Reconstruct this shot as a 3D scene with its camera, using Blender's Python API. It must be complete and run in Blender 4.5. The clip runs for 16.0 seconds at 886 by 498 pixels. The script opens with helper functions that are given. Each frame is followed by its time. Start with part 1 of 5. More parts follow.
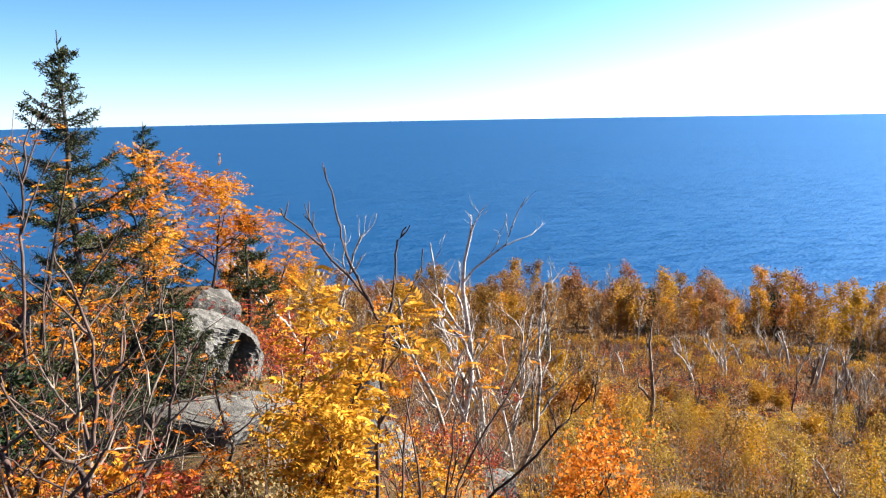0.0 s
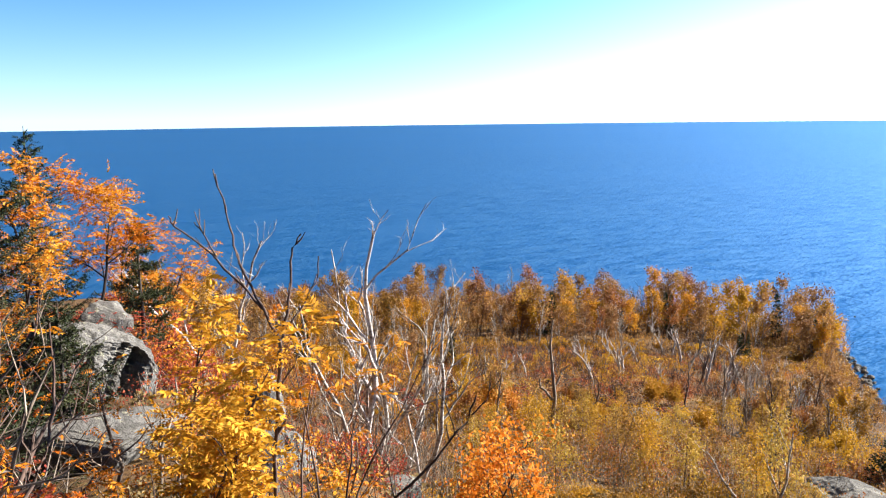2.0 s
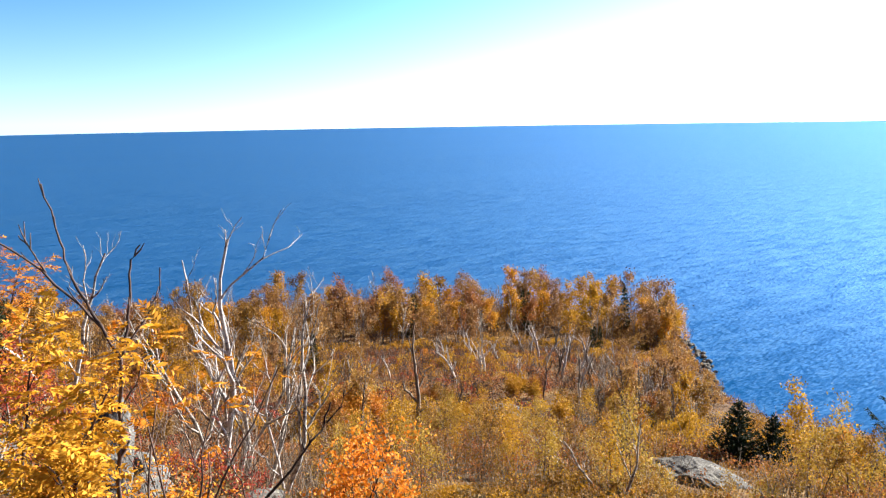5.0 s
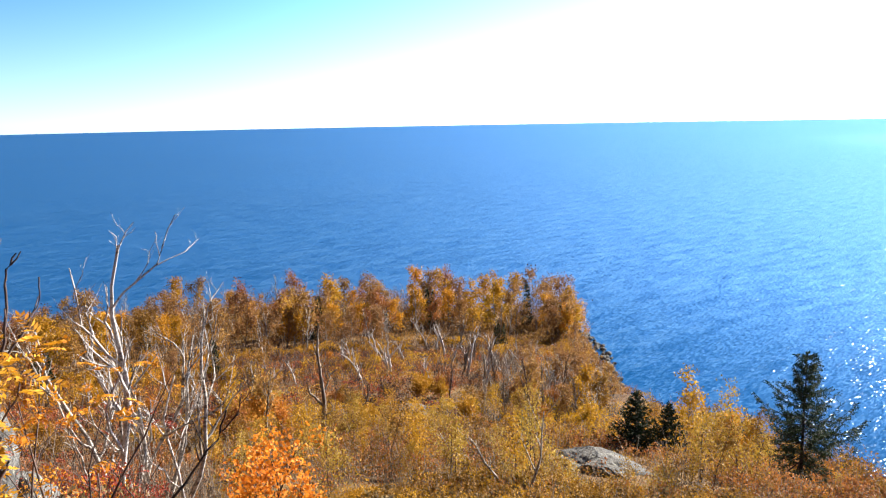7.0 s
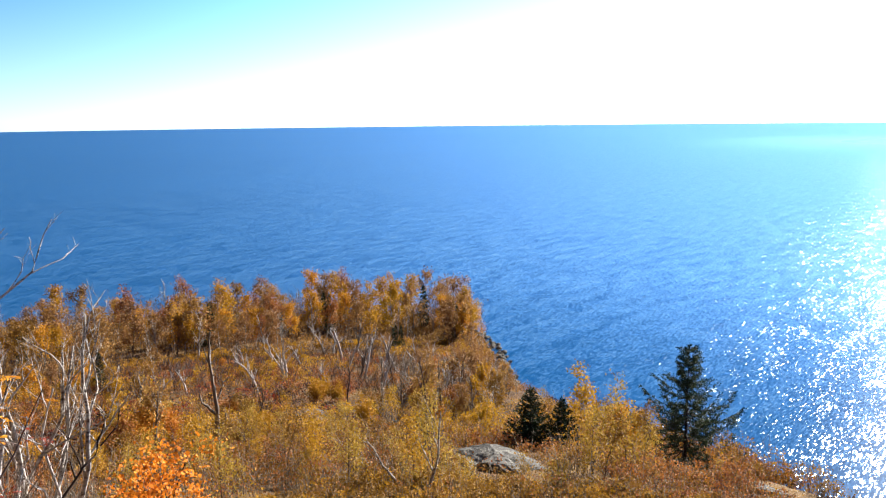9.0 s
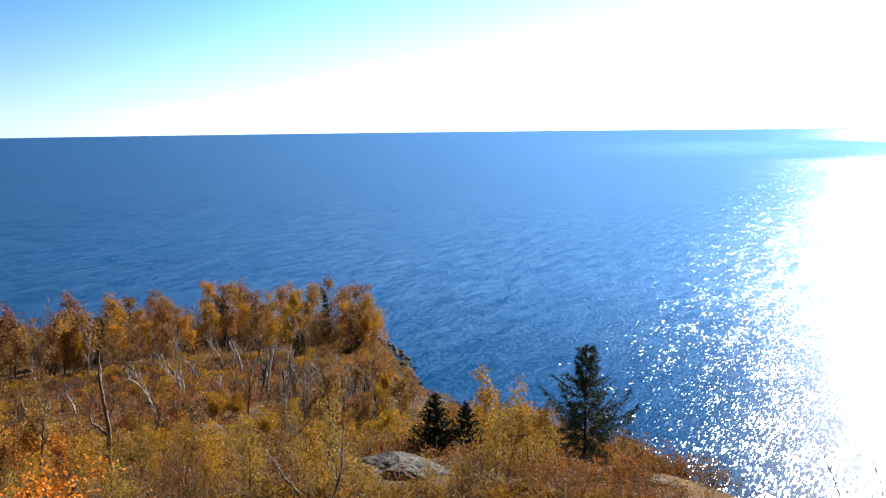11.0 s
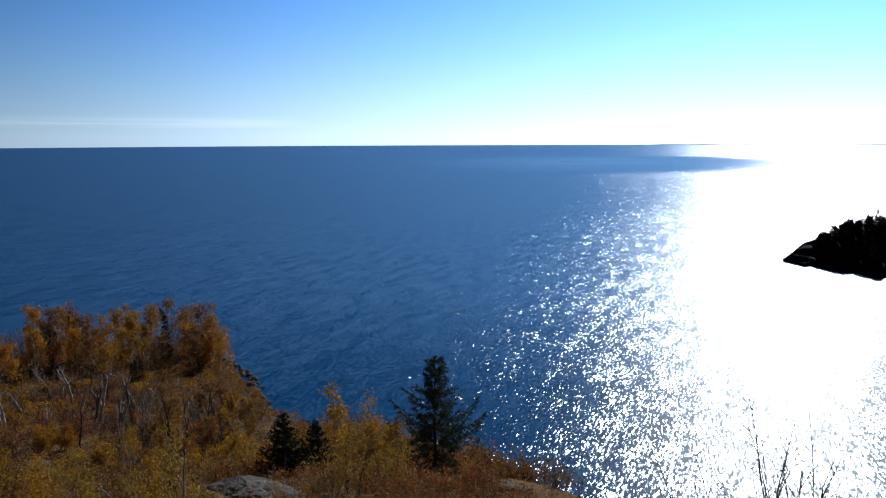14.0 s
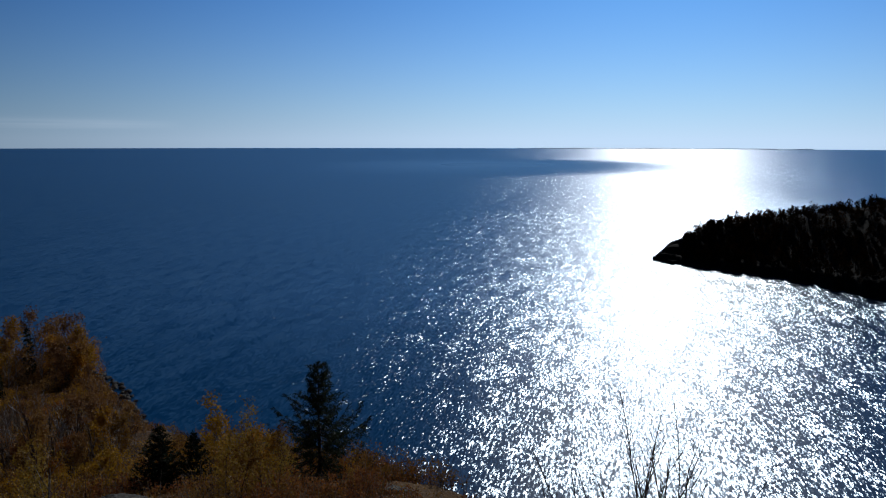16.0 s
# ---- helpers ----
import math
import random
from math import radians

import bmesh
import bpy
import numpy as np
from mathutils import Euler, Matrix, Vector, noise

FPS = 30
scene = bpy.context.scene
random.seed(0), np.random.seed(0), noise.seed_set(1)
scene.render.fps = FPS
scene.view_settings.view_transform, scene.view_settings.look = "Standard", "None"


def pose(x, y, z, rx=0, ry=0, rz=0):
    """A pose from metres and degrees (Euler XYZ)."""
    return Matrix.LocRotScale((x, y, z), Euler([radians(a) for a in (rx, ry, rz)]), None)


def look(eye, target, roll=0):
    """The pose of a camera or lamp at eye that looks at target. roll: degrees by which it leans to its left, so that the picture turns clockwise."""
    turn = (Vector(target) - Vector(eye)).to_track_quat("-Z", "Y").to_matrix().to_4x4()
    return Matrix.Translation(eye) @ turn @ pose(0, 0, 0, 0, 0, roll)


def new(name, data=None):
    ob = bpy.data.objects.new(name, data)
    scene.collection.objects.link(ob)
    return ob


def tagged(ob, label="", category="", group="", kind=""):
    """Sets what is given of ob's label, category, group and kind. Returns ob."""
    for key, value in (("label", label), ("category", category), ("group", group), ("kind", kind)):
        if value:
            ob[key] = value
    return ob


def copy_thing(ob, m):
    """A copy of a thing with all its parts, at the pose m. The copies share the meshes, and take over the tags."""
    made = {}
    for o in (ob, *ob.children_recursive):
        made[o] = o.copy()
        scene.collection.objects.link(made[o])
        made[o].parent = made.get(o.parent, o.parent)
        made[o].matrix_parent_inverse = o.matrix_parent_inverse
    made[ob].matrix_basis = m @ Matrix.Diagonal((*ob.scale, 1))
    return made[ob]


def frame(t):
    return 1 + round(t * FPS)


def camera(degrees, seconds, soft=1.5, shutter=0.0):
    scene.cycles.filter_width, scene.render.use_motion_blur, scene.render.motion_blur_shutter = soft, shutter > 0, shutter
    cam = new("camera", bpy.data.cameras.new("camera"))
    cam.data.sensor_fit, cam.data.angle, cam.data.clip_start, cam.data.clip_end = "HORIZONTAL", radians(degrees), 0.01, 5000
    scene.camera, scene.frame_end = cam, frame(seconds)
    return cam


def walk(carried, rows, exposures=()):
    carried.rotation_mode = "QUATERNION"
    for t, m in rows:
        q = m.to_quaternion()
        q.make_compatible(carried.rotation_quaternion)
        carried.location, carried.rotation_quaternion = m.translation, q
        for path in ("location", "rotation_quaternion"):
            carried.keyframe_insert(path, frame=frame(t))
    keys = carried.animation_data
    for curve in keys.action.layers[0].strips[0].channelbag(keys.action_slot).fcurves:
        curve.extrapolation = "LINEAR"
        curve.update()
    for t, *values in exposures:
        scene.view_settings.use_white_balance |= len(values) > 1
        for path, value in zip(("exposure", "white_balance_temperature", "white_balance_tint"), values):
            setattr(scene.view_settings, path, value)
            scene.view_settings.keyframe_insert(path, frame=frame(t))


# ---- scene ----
cam = camera(58.1, 16.0, soft=1.2)
ARM = 0.45  # the camera is held at arm's length and swings round the body


def aim(t, yaw, pitch, roll):
    """A row of the walk: yaw to the right of +Y, pitch and roll in degrees."""
    a, p = radians(yaw), radians(pitch)
    eye = Vector((ARM * math.sin(a), ARM * (math.cos(a) - 1), 55.0))
    way = Vector((math.sin(a) * math.cos(p), math.cos(a) * math.cos(p), math.sin(p)))
    return (t, look(eye, eye + way, roll))


# seconds, yaw, pitch, roll
TURNS = [
    (0.0, 0.04, -9.80, -1.05), (0.5, 1.80, -9.68, -0.96), (1.0, 3.56, -9.52, -0.83), (1.5, 5.34, -9.55, -0.87),
    (2.0, 7.06, -9.49, -0.76), (2.5, 8.75, -9.45, -0.75), (3.0, 10.46, -9.42, -0.81), (3.5, 12.14, -9.41, -0.94),
    (4.0, 13.84, -9.40, -0.96), (6.5, 22.32, -9.37, -1.07), (7.0, 24.16, -9.44, -1.07), (7.5, 26.03, -9.45, -0.87),
    (8.0, 27.87, -9.41, -0.65), (8.5, 29.79, -9.44, -0.67), (9.0, 31.69, -9.41, -0.64), (11.5, 40.57, -8.86, -0.62),
    (12.0, 42.32, -8.72, -0.51), (12.5, 44.13, -8.55, -0.40), (13.0, 45.97, -8.38, -0.36), (13.5, 47.90, -8.23, -0.40),
    (14.0, 49.83, -8.05, -0.23), (14.5, 51.94, -7.86, -0.14), (15.0, 54.02, -7.86, -0.12), (15.5, 56.15, -7.74, 0.13),
    (16.0, 58.27, -7.85, 0.10),
]
EXPOSURES = [(0.0, 2.35, 6500, 10), (7.0, 2.28, 6500, 10), (9.0, 2.08, 6470, 10), (11.5, 1.32, 6380, 10), (12.5, 0.88, 6240, 10), (13.5, 0.24, 6050, 10), (14.5, -0.44, 5850, 10), (15.2, -0.88, 5760, 10), (16.0, -1.23, 5700, 10)]
walk(cam, [aim(*row) for row in TURNS], EXPOSURES)

# ---- sky and sun ----
SUN_AZ, SUN_EL = 74.0, 28.5
world = bpy.data.worlds.new("sky")
scene.world = world
world.use_nodes = True
wt = world.node_tree
sky = wt.nodes.new("ShaderNodeTexSky")
sky.sky_type = 'NISHITA'
sky.sun_disc = False
sky.sun_elevation, sky.sun_rotation = radians(SUN_EL), radians(SUN_AZ)
sky.altitude, sky.air_density, sky.dust_density, sky.ozone_density = 200, 1.0, 0.4, 3.0
tint = wt.nodes.new("ShaderNodeMix")
tint.data_type, tint.blend_type = 'RGBA', 'MULTIPLY'
tint.inputs["Factor"].default_value = 1.0
tint.inputs[7].default_value = (0.33, 0.9, 1.64, 1)
wt.links.new(sky.outputs[0], tint.inputs[6])
# a thin streak of cloud low over the lake
coords = wt.nodes.new("ShaderNodeTexCoord")
split = wt.nodes.new("ShaderNodeSeparateXYZ")
wt.links.new(coords.outputs["Generated"], split.inputs[0])
stretch = wt.nodes.new("ShaderNodeMapping")
stretch.inputs["Scale"].default_value = (2.0, 2.0, 90.0)
wt.links.new(coords.outputs["Generated"], stretch.inputs[0])
wisps = wt.nodes.new("ShaderNodeTexNoise")
wisps.inputs["Scale"].default_value, wisps.inputs["Detail"].default_value = 1.5, 3.0
wt.links.new(stretch.outputs[0], wisps.inputs["Vector"])


def wmath(op, a, b=None, c=None):
    n = wt.nodes.new("ShaderNodeMath")
    n.operation = op
    for i, v in enumerate((a, b, c)):
        if v is None:
            continue
        if isinstance(v, (int, float)):
            n.inputs[i].default_value = v
        else:
            wt.links.new(v, n.inputs[i])
    return n.outputs[0]


band = wmath('MULTIPLY', wmath('SUBTRACT', split.outputs["Z"], 0.0165), 190.0)
band = wmath('POWER', 2.718, wmath('MULTIPLY', wmath('MULTIPLY', band, band), -1.0))
wisp = wt.nodes.new("ShaderNodeMapRange")
wisp.inputs[1].default_value, wisp.inputs[2].default_value = 0.42, 0.6
wt.links.new(wisps.outputs[0], wisp.inputs[0])
side = wmath('ADD', wmath('MULTIPLY', split.outputs["X"], math.sin(radians(27))), wmath('MULTIPLY', split.outputs["Y"], math.cos(radians(27))))
side = wmath('MINIMUM', wmath('MAXIMUM', wmath('MULTIPLY', wmath('SUBTRACT', side, 0.972), 60.0), 0.0), 1.0)
streak = wmath('MULTIPLY', wmath('MULTIPLY', band, wisp.outputs[0]), wmath('MULTIPLY', side, 0.16))
# pale haze over the water towards the horizon
hazy = wt.nodes.new("ShaderNodeMix")
hazy.data_type = 'RGBA'
hazy.inputs[7].default_value = (16.0, 18.6, 21.5, 1)
# the haze is brightest below the sun
sunward = wmath('ADD', wmath('MULTIPLY', split.outputs["X"], math.sin(radians(SUN_AZ))), wmath('MULTIPLY', split.outputs["Y"], math.cos(radians(SUN_AZ))))
sunward = wmath('MAXIMUM', sunward, 0.0)
low = wmath('POWER', 2.718, wmath('MULTIPLY', wmath('MAXIMUM', split.outputs["Z"], 0.0), wmath('MULTIPLY_ADD', sunward, 3.5, -15.0)))
wt.links.new(wmath('MULTIPLY', low, wmath('MULTIPLY_ADD', wmath('MULTIPLY', sunward, sunward), 0.45, 0.42)), hazy.inputs["Factor"])
wt.links.new(tint.outputs[2], hazy.inputs[6])
cloudy = wt.nodes.new("ShaderNodeMix")
cloudy.data_type = 'RGBA'
cloudy.inputs[7].default_value = (26.0, 27.0, 28.0, 1)
wt.links.new(streak, cloudy.inputs["Factor"])
wt.links.new(hazy.outputs[2], cloudy.inputs[6])
bg = wt.nodes["Background"]
bg.inputs["Strength"].default_value = 0.05
glare = wt.nodes.new("ShaderNodeMix")
glare.data_type, glare.blend_type = 'RGBA', 'MULTIPLY'
glare.inputs["Factor"].default_value = 1.0
# brighter towards the sun, deeper towards the zenith
lift = wmath('MINIMUM', wmath('MAXIMUM', wmath('MULTIPLY', wmath('SUBTRACT', split.outputs["Z"], 0.17), 3.6), 0.0), 1.0)
gain = wmath('DIVIDE', wmath('MULTIPLY_ADD', wmath('POWER', sunward, 2.8), 1.4, 0.5), wmath('MULTIPLY_ADD', lift, 3.0, 1.0))
grey = wt.nodes.new("ShaderNodeCombineXYZ")
for i in range(3):
    wt.links.new(gain, grey.inputs[i])
wt.links.new(cloudy.outputs[2], glare.inputs[6])
wt.links.new(grey.outputs[0], glare.inputs[7])
wt.links.new(glare.outputs[2], bg.inputs["Color"])

sun_data = bpy.data.lights.new("sun", 'SUN')
sun_data.energy, sun_data.angle, sun_data.color = 5.0, radians(0.5), (1.0, 0.93, 0.82)
sun = new("sun", sun_data)
ca, sa, ce, se = (f(radians(v)) for v, f in ((SUN_AZ, math.cos), (SUN_AZ, math.sin), (SUN_EL, math.cos), (SUN_EL, math.sin)))
sun.matrix_world = look((sa * ce * 100, ca * ce * 100, se * 100), (0, 0, 0))

# ---- materials ----
class Nodes:
    """Short hand for building a node material."""

    def __init__(self, name):
        self.m = bpy.data.materials.new(name)
        self.m.use_nodes = True
        self.t = self.m.node_tree
        self.b = self.t.nodes["Principled BSDF"]
        self.out = self.t.nodes["Material Output"]

    def put(self, v, socket):
        if isinstance(v, bpy.types.NodeSocket):
            self.t.links.new(v, socket)
        else:
            socket.default_value = v

    def node(self, kind, **ins):
        n = self.t.nodes.new("ShaderNode" + kind)
        for k, v in ins.items():
            self.put(v, n.inputs[k.replace("_", " ")])
        return n

    def math(self, op, a, b=0.0, c=0.0):
        n = self.t.nodes.new("ShaderNodeMath")
        n.operation = op
        for i, v in enumerate((a, b, c)):
            self.put(v, n.inputs[i])
        return n.outputs[0]

    def place(self, scale=(1, 1, 1), rot=(0, 0, 0), world=True):
        src = self.node("NewGeometry").outputs["Position"] if world else self.node("TexCoord").outputs["Object"]
        n = self.t.nodes.new("ShaderNodeMapping")
        n.inputs["Scale"].default_value, n.inputs["Rotation"].default_value = scale, rot
        self.t.links.new(src, n.inputs[0])
        return n.outputs[0]

    def noise(self, where, scale, detail=3.0, rough=0.55):
        return self.node("TexNoise", Vector=where, Scale=scale, Detail=detail, Roughness=rough)

    def ramp(self, fac, stops):
        n = self.t.nodes.new("ShaderNodeValToRGB")
        e = n.color_ramp.elements
        while len(e) < len(stops):
            e.new(0.5)
        for k, (p, c) in zip(e, stops):
            k.position, k.color = p, (*c, 1)
        self.put(fac, n.inputs[0])
        return n.outputs[0]

    def mix(self, fac, a, b, blend='MIX'):
        n = self.t.nodes.new("ShaderNodeMix")
        n.data_type, n.blend_type = 'RGBA', blend
        self.put(fac, n.inputs[0])
        for v, i in ((a, 6), (b, 7)):
            self.put((*v, 1) if isinstance(v, tuple) and len(v) == 3 else v, n.inputs[i])
        return n.outputs[2]

    def range(self, v, a, b, c=0.0, d=1.0):
        n = self.t.nodes.new("ShaderNodeMapRange")
        for i, x in enumerate((v, a, b, c, d)):
            self.put(x, n.inputs[i])
        return n.outputs[0]

    def finish(self, color, rough, bump=None, strength=0.5, dist=0.02, spec=0.4):
        self.put(color, self.b.inputs["Base Color"])
        self.put(rough, self.b.inputs["Roughness"])
        self.b.inputs["Specular IOR Level"].default_value = spec
        if bump is not None:
            n = self.node("Bump", Height=bump, Strength=strength, Distance=dist)
            self.t.links.new(n.outputs[0], self.b.inputs["Normal"])
        return self.m


def foliage(name, stops, patch=0.25, see=0.32, spec=0.12):
    """Leaves: each its own colour out of stops, drifting in patches over the ground and from plant to plant; some light shines through."""
    g = Nodes(name)
    rnd = g.node("NewGeometry").outputs["Random Per Island"]
    own = g.node("ObjectInfo").outputs["Random"]
    drift = g.noise(g.place(), patch, 2.0).outputs[0]
    f = g.math('ADD', g.math('MULTIPLY', rnd, 0.36), g.math('MULTIPLY', g.range(drift, 0.32, 0.68), 0.48))
    f = g.math('ADD', f, g.math('MULTIPLY', own, 0.16))
    col = g.ramp(f, stops)
    value = g.math('MULTIPLY_ADD', g.noise(g.place(), 14.0, 2.0).outputs[0], 0.7, 0.65)
    col = g.mix(1.0, col, g.node("CombineXYZ", X=value, Y=value, Z=value).outputs[0], 'MULTIPLY')
    g.finish(col, 0.7, spec=spec)
    tr = g.node("BsdfTranslucent", Color=col)
    mx = g.node("MixShader", Fac=see)
    g.t.links.new(g.b.outputs[0], mx.inputs[1])
    g.t.links.new(tr.outputs[0], mx.inputs[2])
    g.t.links.new(mx.outputs[0], g.out.inputs[0])
    return g.m


def bark(name, a, b, scale=6.0, flat=(1, 1, 1), lo=0.36, hi=0.62):
    g = Nodes(name)
    n = g.noise(g.place(flat), scale, 4.0)
    big = g.noise(g.place(), 0.9, 2.0).outputs[0]
    col = g.ramp(g.math('ADD', g.math('MULTIPLY', n.outputs[0], 0.75), g.math('MULTIPLY', big, 0.25)), [(lo, a), (hi, b)])
    return g.finish(col, 0.85, n.outputs[0], 0.5, 0.01, 0.2)


M_YELLOW = foliage("rowan_leaf_yellow", [(0.0, (0.347, 0.099, 0.010)), (0.3, (0.403, 0.169, 0.010)), (0.7, (0.474, 0.237, 0.018)), (1.0, (0.503, 0.298, 0.048))], 0.8)
M_ORANGE = foliage("rowan_leaf_orange", [(0.0, (0.322, 0.066, 0.006)), (0.3, (0.411, 0.110, 0.006)), (0.6, (0.455, 0.170, 0.011)), (1.0, (0.488, 0.248, 0.022))], 0.6)
M_FLAME = foliage("maple_leaf_orange", [(0.0, (0.490, 0.118, 0.011)), (0.5, (0.569, 0.186, 0.016)), (1.0, (0.595, 0.256, 0.032))], 0.5)
M_DARK = foliage("bare_twig_haze", [(0.0, (0.018, 0.012, 0.010)), (0.5, (0.045, 0.026, 0.024)), (1.0, (0.083, 0.047, 0.038))], 0.3, 0.1)
M_SCARLET = foliage("rowan_leaf_scarlet", [(0.0, (0.344, 0.073, 0.006)), (0.5, (0.433, 0.139, 0.007)), (1.0, (0.477, 0.231, 0.014))], 0.5)
M_RED = foliage("shrub_leaf_red", [(0.0, (0.110, 0.016, 0.012)), (0.4, (0.245, 0.037, 0.021)), (0.75, (0.306, 0.086, 0.031)), (1.0, (0.258, 0.134, 0.049))], 0.5)
M_BROWN = foliage("brush_leaf_brown", [(0.0, (0.103, 0.038, 0.020)), (0.35, (0.205, 0.072, 0.025)), (0.65, (0.282, 0.113, 0.029)), (1.0, (0.349, 0.171, 0.054))], 0.09)
M_GOLD = foliage("birch_leaf_gold", [(0.0, (0.196, 0.081, 0.009)), (0.35, (0.307, 0.145, 0.011)), (0.7, (0.378, 0.207, 0.015)), (1.0, (0.420, 0.277, 0.036))], 0.1)
M_AMBER = foliage("bush_leaf_amber", [(0.0, (0.217, 0.066, 0.014)), (0.4, (0.356, 0.126, 0.018)), (0.8, (0.433, 0.191, 0.023)), (1.0, (0.484, 0.251, 0.035))], 0.2)
M_OLIVE = foliage("brush_leaf_olive", [(0.0, (0.082, 0.039, 0.012)), (0.4, (0.166, 0.082, 0.016)), (0.75, (0.243, 0.132, 0.026)), (1.0, (0.322, 0.179, 0.037))], 0.12)
M_STRAW = foliage("birch_leaf_straw", [(0.0, (0.192, 0.096, 0.014)), (0.4, (0.288, 0.172, 0.024)), (0.8, (0.344, 0.232, 0.044)), (1.0, (0.400, 0.296, 0.088))], 0.4)
M_RUST = foliage("birch_leaf_rust", [(0.0, (0.118, 0.060, 0.036)), (0.4, (0.205, 0.099, 0.036)), (0.75, (0.278, 0.149, 0.038)), (1.0, (0.343, 0.206, 0.049))], 0.07)
M_NEEDLE = foliage("spruce_needles", [(0.0, (0.013, 0.015, 0.006)), (0.5, (0.030, 0.038, 0.014)), (1.0, (0.068, 0.070, 0.025))], 0.7, 0.12)
M_NEEDLE_GREY = foliage("old_spruce_needles", [(0.0, (0.014, 0.021, 0.010)), (0.5, (0.033, 0.050, 0.021)), (1.0, (0.071, 0.092, 0.041))], 0.7, 0.12)
M_NEEDLE_DARK = foliage("fir_needles", [(0.0, (0.007, 0.014, 0.007)), (0.6, (0.018, 0.033, 0.012)), (1.0, (0.035, 0.054, 0.018))], 0.7, 0.1)
M_GRASS = foliage("dry_grass", [(0.0, (0.095, 0.057, 0.024)), (0.5, (0.170, 0.113, 0.047)), (1.0, (0.236, 0.180, 0.085))], 0.3)
# woods against the sun: their shaded side is put into near-black leaf colours
M_FARWOOD_BACKLIT = foliage("far_wood_backlit", [(0.0, (0.013, 0.012, 0.008)), (0.5, (0.034, 0.019, 0.009)), (1.0, (0.095, 0.038, 0.012))], 0.05, 0.02, 0.0)
M_BARK = bark("dark_bark", (0.009, 0.006, 0.006), (0.038, 0.026, 0.020))
M_TWIG = bark("twig_bark", (0.030, 0.020, 0.018), (0.101, 0.066, 0.054))
M_GREY = bark("dead_wood", (0.042, 0.030, 0.024), (0.213, 0.172, 0.136), 9.0, (1, 1, 0.25))
M_BIRCH = bark("birch_bark", (0.071, 0.056, 0.050), (0.326, 0.296, 0.266), 5.0, (1, 1, 2.2), 0.38, 0.54)
M_SNAG = bark("bleached_birch_wood", (0.104, 0.088, 0.084), (0.368, 0.336, 0.320), 5.0, (1, 1, 1.6), 0.36, 0.5)
M_SPRUCE_BARK = bark("spruce_bark", (0.018, 0.014, 0.013), (0.065, 0.054, 0.045), 8.0)


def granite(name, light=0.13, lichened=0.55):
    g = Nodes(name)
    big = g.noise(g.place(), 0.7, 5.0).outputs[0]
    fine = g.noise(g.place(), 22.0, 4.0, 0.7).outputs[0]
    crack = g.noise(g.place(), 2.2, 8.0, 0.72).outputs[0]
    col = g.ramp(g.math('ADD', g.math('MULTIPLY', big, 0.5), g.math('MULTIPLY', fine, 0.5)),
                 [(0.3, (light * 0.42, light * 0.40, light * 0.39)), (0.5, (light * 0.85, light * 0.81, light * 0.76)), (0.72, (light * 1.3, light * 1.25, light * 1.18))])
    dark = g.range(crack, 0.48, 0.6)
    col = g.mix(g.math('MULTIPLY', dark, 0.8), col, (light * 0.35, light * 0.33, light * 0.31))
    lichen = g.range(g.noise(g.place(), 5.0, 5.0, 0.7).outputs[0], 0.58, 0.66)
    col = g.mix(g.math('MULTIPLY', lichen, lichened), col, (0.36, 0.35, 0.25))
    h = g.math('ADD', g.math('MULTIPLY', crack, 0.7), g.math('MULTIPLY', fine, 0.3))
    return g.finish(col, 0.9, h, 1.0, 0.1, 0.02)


M_ROCK = granite("granite")
# headland granite: the shade of its backlit near side is put into the colour
M_ROCK_BACKLIT = granite("shore_rock", 0.022, 0.0)
# lighter granite: sun glare on shore rocks and ledges is put into the colour
M_ROCK_PALE = granite("sunlit_granite", 0.15)


def soil():
    g = Nodes("slope_litter")
    big = g.noise(g.place(), 0.12, 4.0).outputs[0]
    fine = g.noise(g.place(), 5.0, 6.0, 0.7).outputs[0]
    col = g.ramp(g.math('ADD', g.math('MULTIPLY', big, 0.5), g.math('MULTIPLY', fine, 0.5)),
                 [(0.34, (0.03, 0.018, 0.011)), (0.48, (0.08, 0.045, 0.021)), (0.58, (0.135, 0.08, 0.03)), (0.7, (0.19, 0.135, 0.07))])
    return g.finish(col, 0.95, fine, 0.9, 0.12, 0.1)


